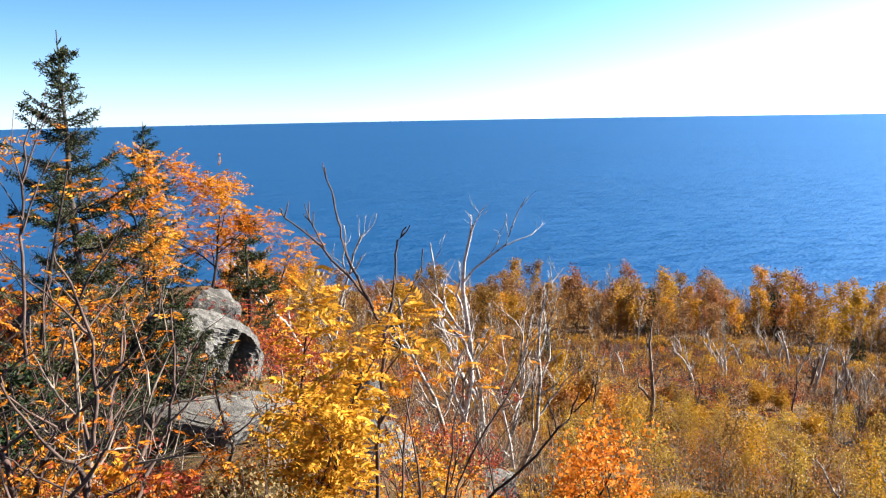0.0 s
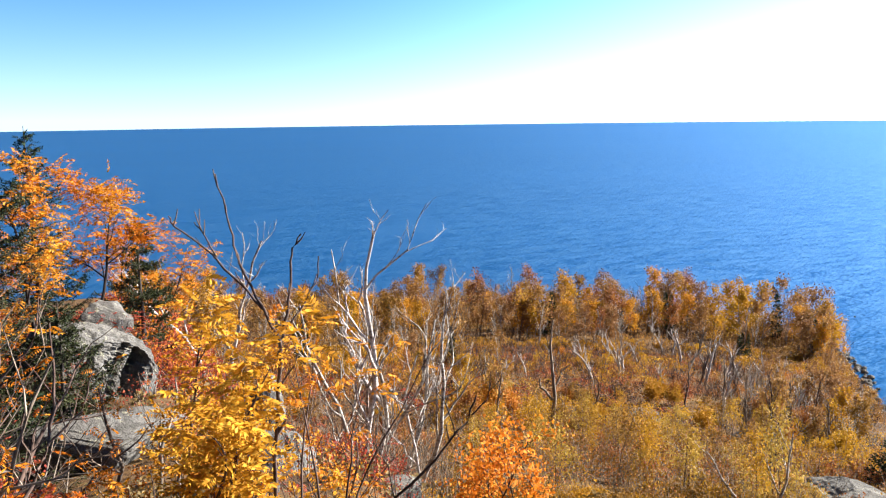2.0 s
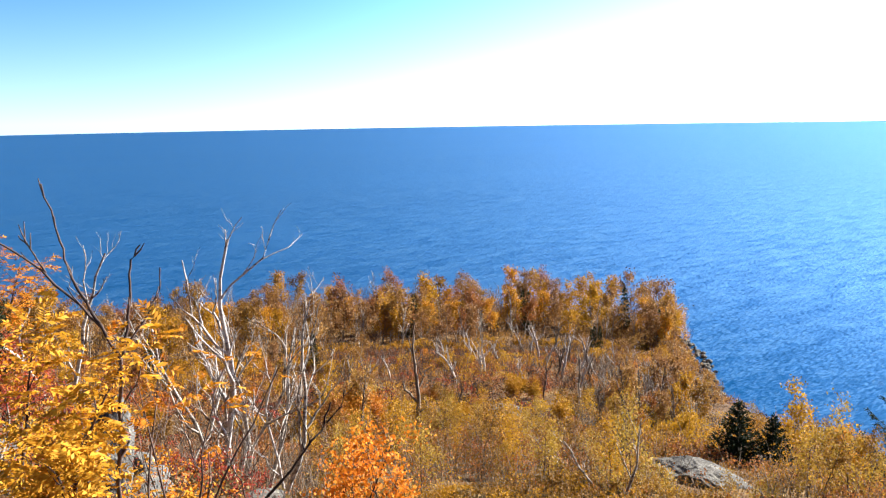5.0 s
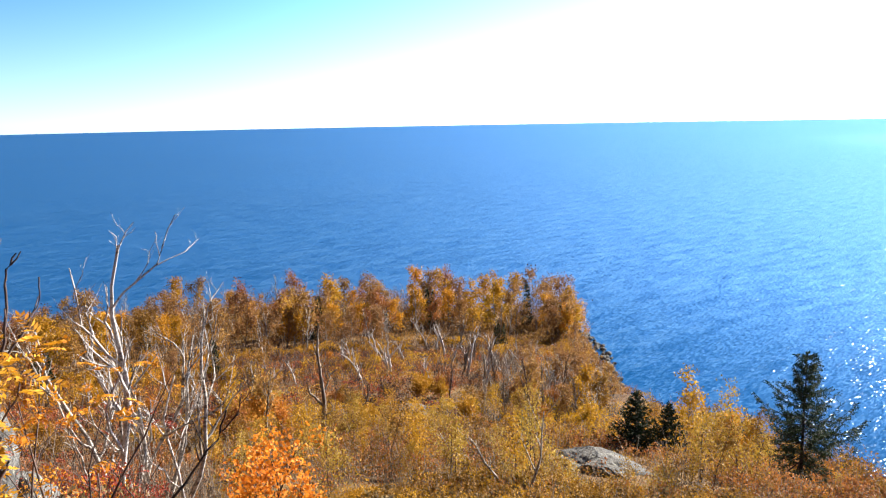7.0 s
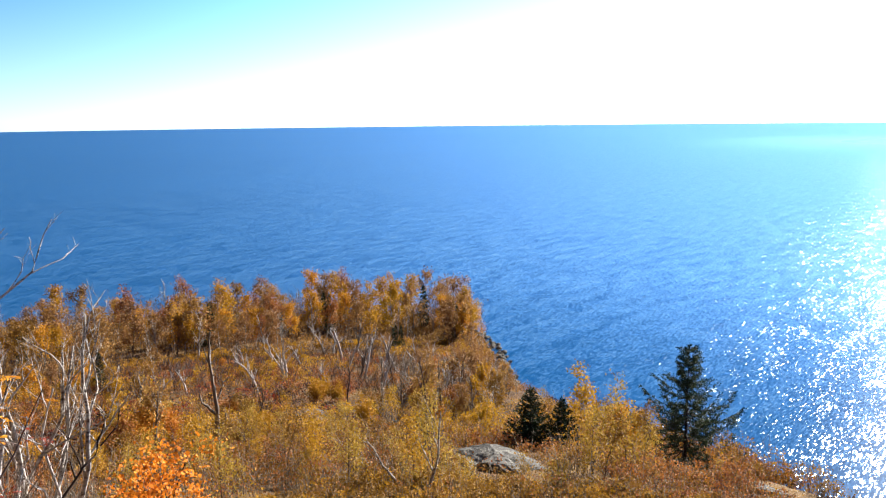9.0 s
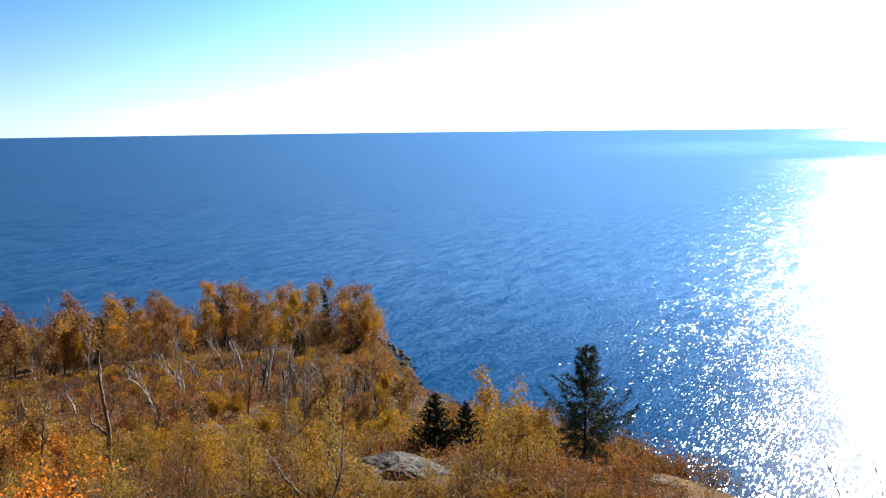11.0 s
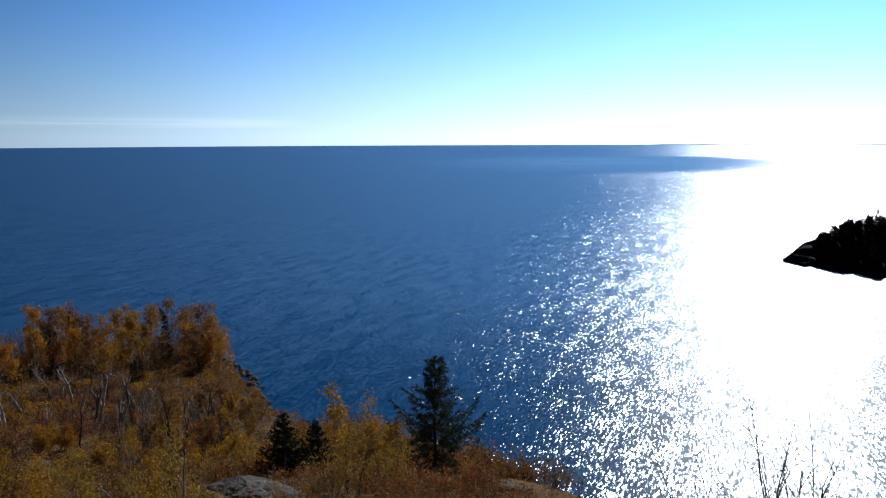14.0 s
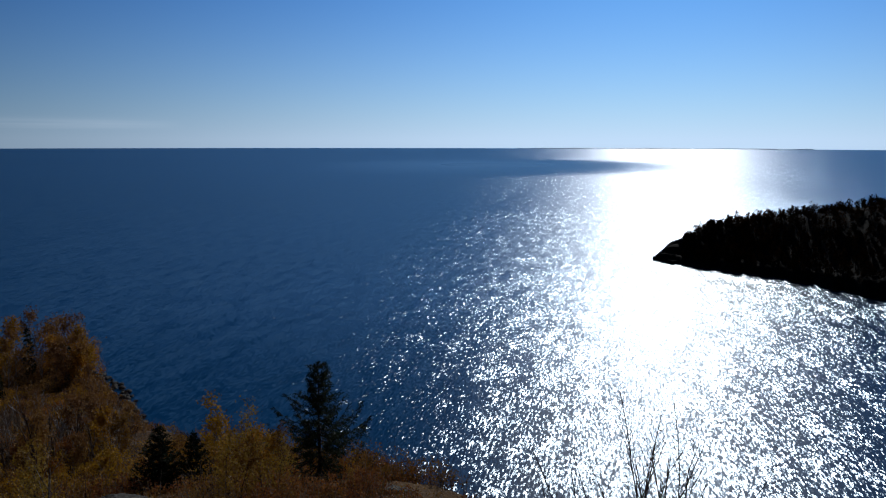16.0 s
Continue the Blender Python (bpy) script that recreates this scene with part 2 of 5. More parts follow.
def lake():
    """Wind-roughened fresh water: long-crested wind waves, chop and ripples, all in metres; crests run 20 degrees off +X."""
    g = Nodes("lake_water")

    def along(stretch, crest=20.0):
        n = g.t.nodes.new("ShaderNodeMapping")
        n.inputs["Scale"].default_value = stretch
        g.t.links.new(g.place((1, 1, 1), (0, 0, radians(-crest))), n.inputs[0])
        return n.outputs[0]

    def vec(op, a, b):
        v = g.node("VectorMath")
        v.operation = op
        g.put(a, v.inputs[0])
        g.put(b, v.inputs["Scale"] if op == 'SCALE' else v.inputs[1])
        return v.outputs[0]

    def slope(where, scale, detail, rough, across, lengthways):
        """Slopes of one band of waves, as a level vector."""
        c = vec('SUBTRACT', g.noise(where, scale, detail, rough).outputs["Color"], (0.5, 0.5, 0.5))
        c = vec('MULTIPLY', c, (lengthways, across, 0))
        turn = g.node("VectorRotate")
        turn.rotation_type = 'Z_AXIS'
        g.put(c, turn.inputs["Vector"])
        turn.inputs["Angle"].default_value = radians(20.0)
        return turn.outputs[0]

    s = slope(along((0.3, 1.0, 1)), SWELL[0], 2.0, 0.5, SWELL[1], SWELL[1] * 0.5)
    s = vec('ADD', s, slope(along((0.26, 1.0, 1)), CHOP[0], 2.0, 0.55, CHOP[1], CHOP[1] * 0.6))
    s = vec('ADD', s, slope(along((0.5, 1.0, 1), 26.0), RIPPLE[0], 2.0, 0.6, RIPPLE[1], RIPPLE[1]))
    # gusts roughen the lake in lanes; one long calm lane lies far out
    gust = g.range(g.noise(along((0.35, 1.0, 1), 12.0), 0.006, 4.0, 0.6).outputs[0], 0.3, 0.7, 0.8, 1.15)
    off = g.node("VectorMath")
    off.operation = 'SUBTRACT'
    g.put(g.node("NewGeometry").outputs["Position"], off.inputs[0])
    off.inputs[1].default_value = (CALM[0] * math.sin(radians(CALM[1])), CALM[0] * math.cos(radians(CALM[1])), 0)
    a = radians(CALM[1])
    u = g.math('DIVIDE', vec('DOT_PRODUCT', off.outputs[0], (math.cos(a), -math.sin(a), 0)).node.outputs["Value"], CALM[2])
    v = g.math('DIVIDE', vec('DOT_PRODUCT', off.outputs[0], (math.sin(a), math.cos(a), 0)).node.outputs["Value"], CALM[3])
    far = g.math('ADD', g.math('MULTIPLY', u, u), g.math('MULTIPLY', v, v))
    calm = g.range(far, 0.0, 1.8, 1.0, 0.0)
    gust = g.math('MULTIPLY', gust, g.math('MULTIPLY_ADD', calm, -0.42, 1.0))
    n = vec('NORMALIZE', vec('ADD', vec('SCALE', s, gust), g.node("NewGeometry").outputs["Normal"]), (0, 0, 0))

    tone = g.noise(along((0.3, 1.0, 1), 8.0), 0.004, 3.0).outputs[0]
    col = g.ramp(tone, [(0.35, (0.002, 0.035, 0.102)), (0.65, (0.002, 0.039, 0.114))])
    body = g.node("BsdfDiffuse", Color=col)
    facet = g.node("BsdfGlossy", Color=(0.74, 0.88, 1.0, 1), Roughness=FACET, Normal=n)
    sheen = g.node("BsdfGlossy", Color=(0.95, 0.97, 1.0, 1), Roughness=g.math('MULTIPLY_ADD', calm, -0.13, SHEEN))
    facet.distribution = sheen.distribution = 'BECKMANN'
    fres = g.node("Fresnel", IOR=1.33).outputs[0]
    near = g.node("MixShader", Fac=g.math('MINIMUM', fres, 0.3))
    g.t.links.new(body.outputs[0], near.inputs[1])
    g.t.links.new(facet.outputs[0], near.inputs[2])
    # waves too small and far to stand out singly
    mx = g.node("MixShader", Fac=g.math('MULTIPLY', g.math('POWER', fres, 1.2), SHARE))
    g.t.links.new(near.outputs[0], mx.inputs[1])
    g.t.links.new(sheen.outputs[0], mx.inputs[2])
    g.t.links.new(mx.outputs[0], g.out.inputs[0])
    return g.m


# size (per metre) and steepness of each band of waves; gloss of wave faces and of the whole; the calm lane's distance, bearing, length and width
SWELL, CHOP, RIPPLE = (0.25, 0.45), (2.5, 1.36), (5.5, 0.65)
FACET, SHEEN, SHARE = 0.275, 0.395, 0.165
CALM = (1750, 62, 340, 420)
M_SOIL, M_LAKE = soil(), lake()

# ---- building blocks ----
R = np.random.RandomState(7)


def mesh(name, V, F, material):
    """A mesh of quads out of arrays."""
    V, F = np.asarray(V, dtype=np.float32), np.asarray(F, dtype=np.int32)
    me = bpy.data.meshes.new(name)
    me.vertices.add(len(V))
    me.vertices.foreach_set("co", V.ravel())
    me.loops.add(F.size)
    me.loops.foreach_set("vertex_index", F.ravel())
    me.polygons.add(len(F))
    me.polygons.foreach_set("loop_start", np.arange(0, F.size, F.shape[1], dtype=np.int32))
    me.update(calc_edges=True)
    me.validate()
    me.materials.append(material)
    return me


class Geo:
    """Gathers quads."""

    def __init__(self):
        self.V, self.F, self.n = [], [], 0

    def add(self, V, F):
        if len(V):
            self.V.append(np.asarray(V))
            self.F.append(np.asarray(F) + self.n)
            self.n += len(V)

    def mesh(self, name, material, smooth=False):
        me = mesh(name, np.concatenate(self.V), np.concatenate(self.F), material)
        if smooth:
            me.polygons.foreach_set("use_smooth", np.ones(len(me.polygons), dtype=bool))
        return me


def unit(v):
    v = np.asarray(v, dtype=float)
    return v / np.maximum(np.linalg.norm(v, axis=-1, keepdims=True), 1e-9)


def tube(geo, pts, radii, sides=5):
    """A tapered tube along pts."""
    pts, radii = np.asarray(pts, dtype=float), np.asarray(radii, dtype=float)
    d = unit(np.gradient(pts, axis=0))
    ref = np.where(np.abs(d[:, 2:3]) > 0.9, [[1.0, 0, 0]], [[0, 0, 1.0]])
    u = unit(np.cross(d, ref))
    w = np.cross(d, u)
    a = np.arange(sides) * 2 * np.pi / sides
    ring = np.cos(a)[None, :, None] * u[:, None] + np.sin(a)[None, :, None] * w[:, None]
    V = (pts[:, None] + ring * radii[:, None, None]).reshape(-1, 3)
    k, s = np.meshgrid(np.arange(len(pts) - 1), np.arange(sides), indexing="ij")
    k, s = k.ravel(), s.ravel()
    t = (s + 1) % sides
    geo.add(V, np.stack([k * sides + s, k * sides + t, (k + 1) * sides + t, (k + 1) * sides + s], -1))


def leaves(geo, P, D, length, width, fold=0.25, rng=R):
    """Pointed leaves, each a folded blade from P along D."""
    P, D = np.asarray(P, dtype=float), unit(D)
    n = len(P)
    length, width = np.broadcast_to(length, n)[:, None], np.broadcast_to(width, n)[:, None]
    side = unit(np.cross(D, rng.normal(size=(n, 3)) + [0, 0, 0.6]))
    up = np.cross(side, D)
    V = np.stack([P, P + D * length * 0.5 + side * width * 0.5 + up * width * fold, P + D * length,
                  P + D * length * 0.5 - side * width * 0.5 + up * width * fold], 1).reshape(-1, 3)
    geo.add(V, np.arange(n * 4).reshape(n, 4))


def scatter(geo, tips, count, spread, length, width, droop=-0.2, rng=R):
    """count leaves round every tip."""
    tips = np.asarray(tips, dtype=float)
    P = np.repeat(tips, count, 0) + rng.normal(size=(len(tips) * count, 3)) * spread
    D = rng.normal(size=P.shape) + [0, 0, droop]
    leaves(geo, P, D, length * rng.uniform(0.6, 1.3, len(P)), width * rng.uniform(0.6, 1.3, len(P)), rng=rng)


def fronds(geo, P, D, size, pairs=6, rng=R):
    """Feathered rowan leaves: leaflets in pairs along a drooping stalk."""
    P, D = np.asarray(P, dtype=float), unit(D)
    n = len(P)
    size = size * rng.uniform(0.7, 1.25, n)[:, None]
    side = unit(np.cross(D, np.array([0, 0, 1.0]) + rng.normal(size=(n, 3)) * 0.35))
    up = np.cross(side, D)
    for k in range(pairs):
        f = (k + 1) / pairs
        base = P + D * size * (0.25 + 0.7 * f) - up * size * 0.22 * f * f
        for s in (-1, 1):
            leaves(geo, base, side * s * 0.9 + D * 0.45 - up * 0.25, size[:, 0] * (0.34 - 0.1 * f), size[:, 0] * 0.1, 0.2, rng)
    leaves(geo, P + D * size * 0.95 - up * size * 0.22, D - up * 0.4, size[:, 0] * 0.26, size[:, 0] * 0.1, 0.2, rng)


def skeleton(rng, height, radius, kids=(7, 4), spread=0.75, wob=0.12, up=0.25, start=0.3, lean=(0, 0), blunt=0.12, sides=(6, 4, 3), ratio=0.5):
    """A branching stem. Gives the tubes, each with its main limb's number (0: the trunk), and the twig ends with their directions."""
    tubes, tips = [], []

    def grow(p, d, length, rad, level, limb):
        n = max(3, int(5 - level) + (3 if level == 0 else 0))
        pts, q, dd = [p], p, d
        for i in range(n):
            dd = unit(dd + rng.normal(size=3) * wob + [0, 0, up * (0.25 if level == 0 else 0.6) / n])
            q = q + dd * length / n
            pts.append(q)
        pts = np.array(pts)
        rr = np.linspace(rad, rad * blunt if level else rad * max(blunt, 0.25), n + 1)
        tubes.append((limb, pts, rr, sides[min(level, len(sides) - 1)]))
        if level >= len(kids):
            tips.append((pts[-1], dd))
            tips.append((pts[len(pts) // 2], dd))
            return
        for i in range(kids[level]):
            f = start + (0.98 - start) * (i + rng.uniform(0.2, 0.9)) / kids[level] if level == 0 else rng.uniform(0.25, 0.95)
            j = min(int(f * n), n - 1)
            at = pts[j] + (pts[j + 1] - pts[j]) * (f * n - j)
            az = rng.uniform(0, 2 * np.pi)
            out = np.array([math.cos(az), math.sin(az), 0.15])
            axis = unit(pts[j + 1] - pts[j])
            new_d = unit(axis * (1 - spread) + out * spread)
            grow(at, new_d, length * ratio * rng.uniform(0.6, 1.15) * (1.15 - 0.55 * f if level == 0 else 0.85), rr[j] * 0.6, level + 1, len(limbs) if level == 0 else limb)
            if level == 0:
                limbs.append(1)
        tips.append((pts[-1], dd))

    limbs = [1]
    grow(np.array([0, 0, -0.15]), unit([lean[0], lean[1], 1.0]), height + 0.15, radius, 0, 0)
    return tubes, tips


def tree_box(name, label, category, group=""):
    return tagged(new(name), label, category, group)


def part(name, me, parent, label=""):
    ob = new(name, me)
    ob.parent = parent
    if name in ("foliage", "branchwork", "crown"):
        tagged(ob, kind="stuff")
    if label:
        tagged(ob, label)
    return ob


def wood(thing, tubes, material, by_limb=True, trunk="trunk"):
    """The trunk and, limb by limb, the branches of a skeleton as parts."""
    groups = {}
    for limb, pts, rr, s in tubes:
        tube(groups.setdefault(limb if by_limb else 0, Geo()), pts, rr, s)
    return {k: part(trunk if k == 0 else "limb", groups[k].mesh(trunk if k == 0 else "limb", material, True), thing) for k in sorted(groups)}


def polar(az, r):
    return r * math.sin(radians(az)), r * math.cos(radians(az))


def at(az, r, turn=0.0, scale=1.0, sink=0.05, tilt=(0, 0)):
    """A pose on the ground, az degrees to the right of +Y and r metres from the lookout."""
    x, y = polar(az, r)
    return pose(x, y, float(ground(x, y)) - sink, tilt[0], tilt[1], turn) @ Matrix.Scale(scale, 4)


def set_at(ob, m):
    ob.matrix_basis = m
    return ob


def copy_at(ob, az, r, turn, scale, sink=0.05, tilt=(0, 0)):
    c = copy_thing(ob, at(az, r, turn, 1.0, sink, tilt))
    c.scale = (scale, scale, scale)
    return c

# ---- the land, the lake and the headland ----
PR = [0, 4, 6, 8, 12, 18, 27, 40, 55, 75, 100, 140, 170, 190, 215, 300]
PM = [53.3, 52.6, 51.5, 50.6, 49.1, 46.5, 42.5, 36.9, 31.4, 26.2, 20.3, 11.5, 6.5, 3.6, 1.5, 1.0]
PL = [53.3, 52.8, 51.8, 50.9, 49.8, 49.2, 48.4, 46.0, 41.5, 36.0, 29.0, 19.0, 12.0, 8.0, 5.0, 2.0]
SA = [-180, -90, -40, -10, 20, 30, 34, 36, 37, 38, 40, 42, 46, 50, 54, 60, 68, 76, 90, 112, 128, 180]
SR = [330, 330, 300, 255, 235, 223, 211, 194, 177, 156, 128, 108, 88, 73, 61, 51, 40, 31, 27, 40, 330, 330]


def step(a, b, x):
    t = np.clip((x - a) / (b - a), 0, 1)
    return t * t * (3 - 2 * t)


def bumps(x, y, s):
    return (np.sin(x * s + 1.3 * np.sin(y * s * 0.7 + 2)) * np.cos(y * s * 1.1 + 1.7 * np.sin(x * s * 0.6)) + 0.5 * np.sin(x * s * 2.3 + y * s * 1.9 + 0.7))


def ground(x, y):
    """Height of the land in metres over the lake."""
    x, y = np.asarray(x, dtype=float), np.asarray(y, dtype=float)
    r, az = np.hypot(x, y), np.degrees(np.arctan2(x, y))
    shore = np.interp(az, SA, SR) + 2.0 * bumps(x, y, 0.21)
    k = step(-15, -3, az) * (1 - step(112, 130, az))
    z = np.interp(r, PR, PL) + (np.interp(r, PR, PM) - np.interp(r, PR, PL)) * k
    z = z + step(-22, -34, az) * step(8, 16, r) * 1.2
    z = z - np.interp(r, [3, 6, 12, 18, 27, 36], [0, 1.0, 1.9, 1.9, 1.2, 0]) * step(0, 9, az) * (1 - step(58, 68, az))
    z = z - 4.2 * step(33.6, 35.4, az) * (1 - step(38.5, 40.5, az)) * step(90, 130, r)
    z = z - np.interp(r, [4, 9, 14, 30, 45], [0, 1.6, 2.4, 2.2, 0]) * step(56, 62, az) * (1 - step(95, 112, az))
    back = step(100, 150, np.abs(az))
    z = z + (53.5 - z) * back
    z = z + 0.3 * bumps(x, y, 0.33) * step(3, 15, r) + 0.12 * bumps(x, y, 1.1) * step(3, 10, r)
    cliff = np.interp(az, [30, 35, 38, 42, 46], [0.05, 0.12, 0.36, 0.34, 0.22]) * shore
    return z + (-5 - z) * step(shore - cliff, shore + 3, r)


def land():
    n = 300
    radii = [1.0]
    while radii[-1] < 345:
        radii.append(radii[-1] * 1.045 + 0.1)
    a = np.arange(n) * 2 * np.pi / n
    rr, aa = np.meshgrid(radii, a, indexing="ij")
    x, y = rr * np.sin(aa), rr * np.cos(aa)
    V = np.stack([x, y, ground(x, y)], -1).reshape(-1, 3)
    k, s = np.meshgrid(np.arange(len(radii) - 1), np.arange(n), indexing="ij")
    k, s = k.ravel(), s.ravel()
    t = (s + 1) % n
    F = np.stack([k * n + s, k * n + t, (k + 1) * n + t, (k + 1) * n + s], -1)[:, ::-1]
    geo = Geo()
    geo.add(V, F)
    # the few square metres underfoot
    m = len(V)
    V2 = np.concatenate([V[:n], [[0, 0, float(ground(0, 0))]]])
    i = np.arange(0, n, 2)
    geo.add(V2, np.stack([np.full(len(i), n), i, (i + 1) % n, (i + 2) % n], -1)[:, ::-1])
    ob = new("ground", geo.mesh("ground", M_SOIL, True))
    return tagged(ob, "steep brown autumn slope running down to the lake", "ground", kind="structure")


land()

bm = bmesh.new()
bmesh.ops.create_circle(bm, cap_ends=True, radius=4940, segments=360)
me = bpy.data.meshes.new("water")
bm.to_mesh(me)
bm.free()
me.materials.append(M_LAKE)
tagged(new("water", me), "deep blue lake ruffled by wind to the horizon", "lake", kind="structure")

# the wooded headland across the bay
HA = [73.2, 73.9, 74.5, 76, 77.5, 80, 83.5, 87.7, 95, 110, 130]
HN = [376, 372, 367, 361, 354, 345, 331, 307, 290, 270, 260]     # near shore
HF = [378, 388, 396, 410, 425, 440, 455, 465, 480, 500, 520]     # far shore
HZ = [0.4, 4.6, 7.0, 12, 14.6, 17.5, 21, 27, 32, 38, 40]         # crest


def headland_z(az, f):
    """Height of the headland; f runs from its near shore, 0, to its far one, 1."""
    rise = 0.22 * step(0.0, 0.05, f) + 0.78 * step(0.03, 0.55, f)
    return np.interp(az, HA, HZ) * rise * (1 - step(0.62, 1.0, f)) - 1.5 * (1 - step(0, 0.04, f)) - 1.5 * step(0.93, 1, f)


def headland_at(az, f):
    r = np.interp(az, HA, HN) * (1 - f) + np.interp(az, HA, HF) * f
    r = r + 2.2 * np.sin(az * 3.1 + f * 5) + 1.3 * np.sin(az * 7.3 + 1 + f * 17)
    z = headland_z(az, f)
    z = z + (0.7 * np.sin(az * 5.0 + f * 31) + 0.4 * np.sin(az * 11.0 + f * 67)) * step(0, 0.1, f) * step(1, 0.85, f)
    return np.stack([r * np.sin(np.radians(az)), r * np.cos(np.radians(az)), z], -1)


az, f = np.meshgrid(np.linspace(73.2, 130, 260), np.concatenate([np.linspace(0, 0.12, 14), np.linspace(0.15, 1, 30)]), indexing="ij")
V = headland_at(az, f).reshape(-1, 3)
n = f.shape[1]
k, s = np.meshgrid(np.arange(az.shape[0] - 1), np.arange(n - 1), indexing="ij")
k, s = k.ravel(), s.ravel()
geo = Geo()
geo.add(V, np.stack([k * n + s, (k + 1) * n + s, (k + 1) * n + s + 1, k * n + s + 1], -1)[:, ::-1])
tagged(new("headland", geo.mesh("headland", M_ROCK_BACKLIT, True)), "rocky headland rising from the lake, coloured dark as seen against the sun", "headland", kind="structure")

# low far coast along the horizon
geo = Geo()
a = np.radians(np.linspace(63.5, 83, 60))
h = 0.6 + 1.6 * np.abs(np.sin(a * 31)) + 1.2 * np.abs(np.sin(a * 73))
ring = lambda r, z: np.stack([r * np.sin(a), r * np.cos(a), z], -1)
V = np.concatenate([ring(4860, 0 * a - 1), ring(4870, h), ring(4900, h), ring(4915, 0 * a - 1)])
k = np.arange(59)
geo.add(V, np.concatenate([np.stack([k + j * 60, k + 1 + j * 60, k + 1 + (j + 1) * 60, k + (j + 1) * 60], -1) for j in range(3)]))
tagged(new("far_coast", geo.mesh("far_coast", M_FARWOOD_BACKLIT)), "thin dark line of far coast on the horizon", "coast", kind="structure")

# ---- rocks ----
def rock_mesh(seed, size, cuts=9, rough=0.10, fine=4, material=None, block=1.0, under=0.0):
    """A boulder with split faces: a ball cut flat by chance planes, then roughened."""
    rng = np.random.RandomState(seed)
    bm = bmesh.new()
    bmesh.ops.create_icosphere(bm, subdivisions=fine, radius=1.0)
    P = np.array([v.co for v in bm.verts])
    P = np.sign(P) * np.abs(P) ** block
    for _ in range(cuts):
        n = unit(rng.normal(size=3) * [1, 1, 0.8])
        d = rng.uniform(0.55, 0.85)
        over = np.maximum(P @ n - d, 0)
        P = P - over[:, None] * n * 0.92
    for v, p in zip(bm.verts, P):
        q = Vector(p) * 1.7 + Vector((seed * 3.1, 0, 0))
        p = p + np.array([0, under * max(-p[2] - 0.1, 0), 0])
        k = 1 + rough * noise.fractal(q, 0.9, 2.1, 4) + 0.35 * rough * noise.fractal(q * 5, 0.8, 2.1, 3)
        v.co = Vector((p[0] * size[0] / 2, p[1] * size[1] / 2, p[2] * size[2] / 2)) * k
    me = bpy.data.meshes.new("rock")
    bm.to_mesh(me)
    bm.free()
    me.materials.append(material or M_ROCK)
    return me


def rock(name, label, az, r, size, seed, turn=0, z=None, tilt=(0, 0), cuts=9, rough=0.10, fine=4, group="", block=1.0, under=0.0, material=None):
    x, y = polar(az, r)
    ob = new(name, rock_mesh(seed, size, cuts, rough, fine, material, block, under))
    zz = float(ground(x, y)) + size[2] * 0.22 if z is None else z
    ob.matrix_basis = pose(x, y, zz, tilt[0], tilt[1], turn)
    return tagged(ob, label, "rock", group)


def split_boulder():
    """The big boulder: a rounded back, a split face with cracks, and a deep cleft under its rim."""
    bm = bmesh.new()
    bmesh.ops.create_icosphere(bm, subdivisions=6, radius=1.0)
    for v in bm.verts:
        p = np.array(v.co)
        p = np.sign(p) * np.abs(p) ** 0.78
        q = Vector((p[0] * 1.6 + 4, p[1] * 1.6, p[2] * 1.6))
        big, fine = noise.fractal(q, 0.9, 2.1, 3), noise.fractal(q * 4.5, 0.8, 2.1, 4)
        front = -0.84 + 0.08 * big + 0.10 * p[2]
        rim = 0.93 - 0.10 * max(p[0], 0) + 0.04 * big
        inside = math.hypot(p[0] * 0.92, p[2]) < rim
        if p[1] < front and inside:
            # the face stands back behind the rim, split by cracks
            deep = 0.0
            x = p[0] + 0.10 * math.sin(p[2] * 3.0 + 1) + 0.06 * fine
            for c, w, d in ((0.42, 0.11, 0.6), (0.05, 0.035, 0.18), (-0.38, 0.05, 0.22), (0.27, 0.03, 0.14), (-0.68, 0.04, 0.12)):
                deep = max(deep, d * math.exp(-((x - c - 0.12 * p[2]) / w) ** 2))
            p[1] = front + deep + 0.07 * abs(fine)
        k = 1 + 0.07 * big + 0.035 * fine
        v.co = Vector((p[0] * 1.3, p[1] * 1.2, p[2] * 1.1)) * k
    me = bpy.data.meshes.new("boulder")
    bm.to_mesh(me)
    bm.free()
    me.materials.append(M_ROCK)
    x, y = polar(-18.0, 17.0)
    ob = new("boulder", me)
    ob.matrix_basis = pose(x, y, 49.85, -3, 18, 46)
    tagged(ob, "big cracked grey granite boulder with pale rounded rim", "rock")


split_boulder()
rock("slab_rock", "flat tilted slab of grey granite in the shrubs", -17.3, 13.0, (2.5, 1.7, 1.15), 11, -12, 49.9, (3, 9), 3, 0.06, 5, block=0.4, under=1.1)
rock("boulder", "grey weathered boulder among red shrubs", -17.2, 19.6, (1.6, 1.4, 2.3), 24, 10, 49.75, (0, 22), 7, block=0.6)
rock("boulder", "grey weathered boulder among red shrubs", -15.0, 23.0, (1.0, 1.0, 0.9), 22, 80, 48.7)
rock("boulder", "pale grey boulder half hidden by orange leaves", -27.0, 20.0, (1.9, 1.5, 1.9), 23, 10, 49.9)
rock("boulder", "pale grey boulder half hidden by orange leaves", -25.0, 18.5, (1.5, 1.2, 1.4), 24, 50, 49.7)
rock("boulder", "pale angular granite block behind the yellow rowan", -7.2, 11.5, (0.75, 0.8, 1.5), 31, 25, 49.5)
rock("boulder", "pale angular granite block behind the yellow rowan", -6.4, 14.0, (1.0, 1.0, 2.2), 32, 70, 49.5)
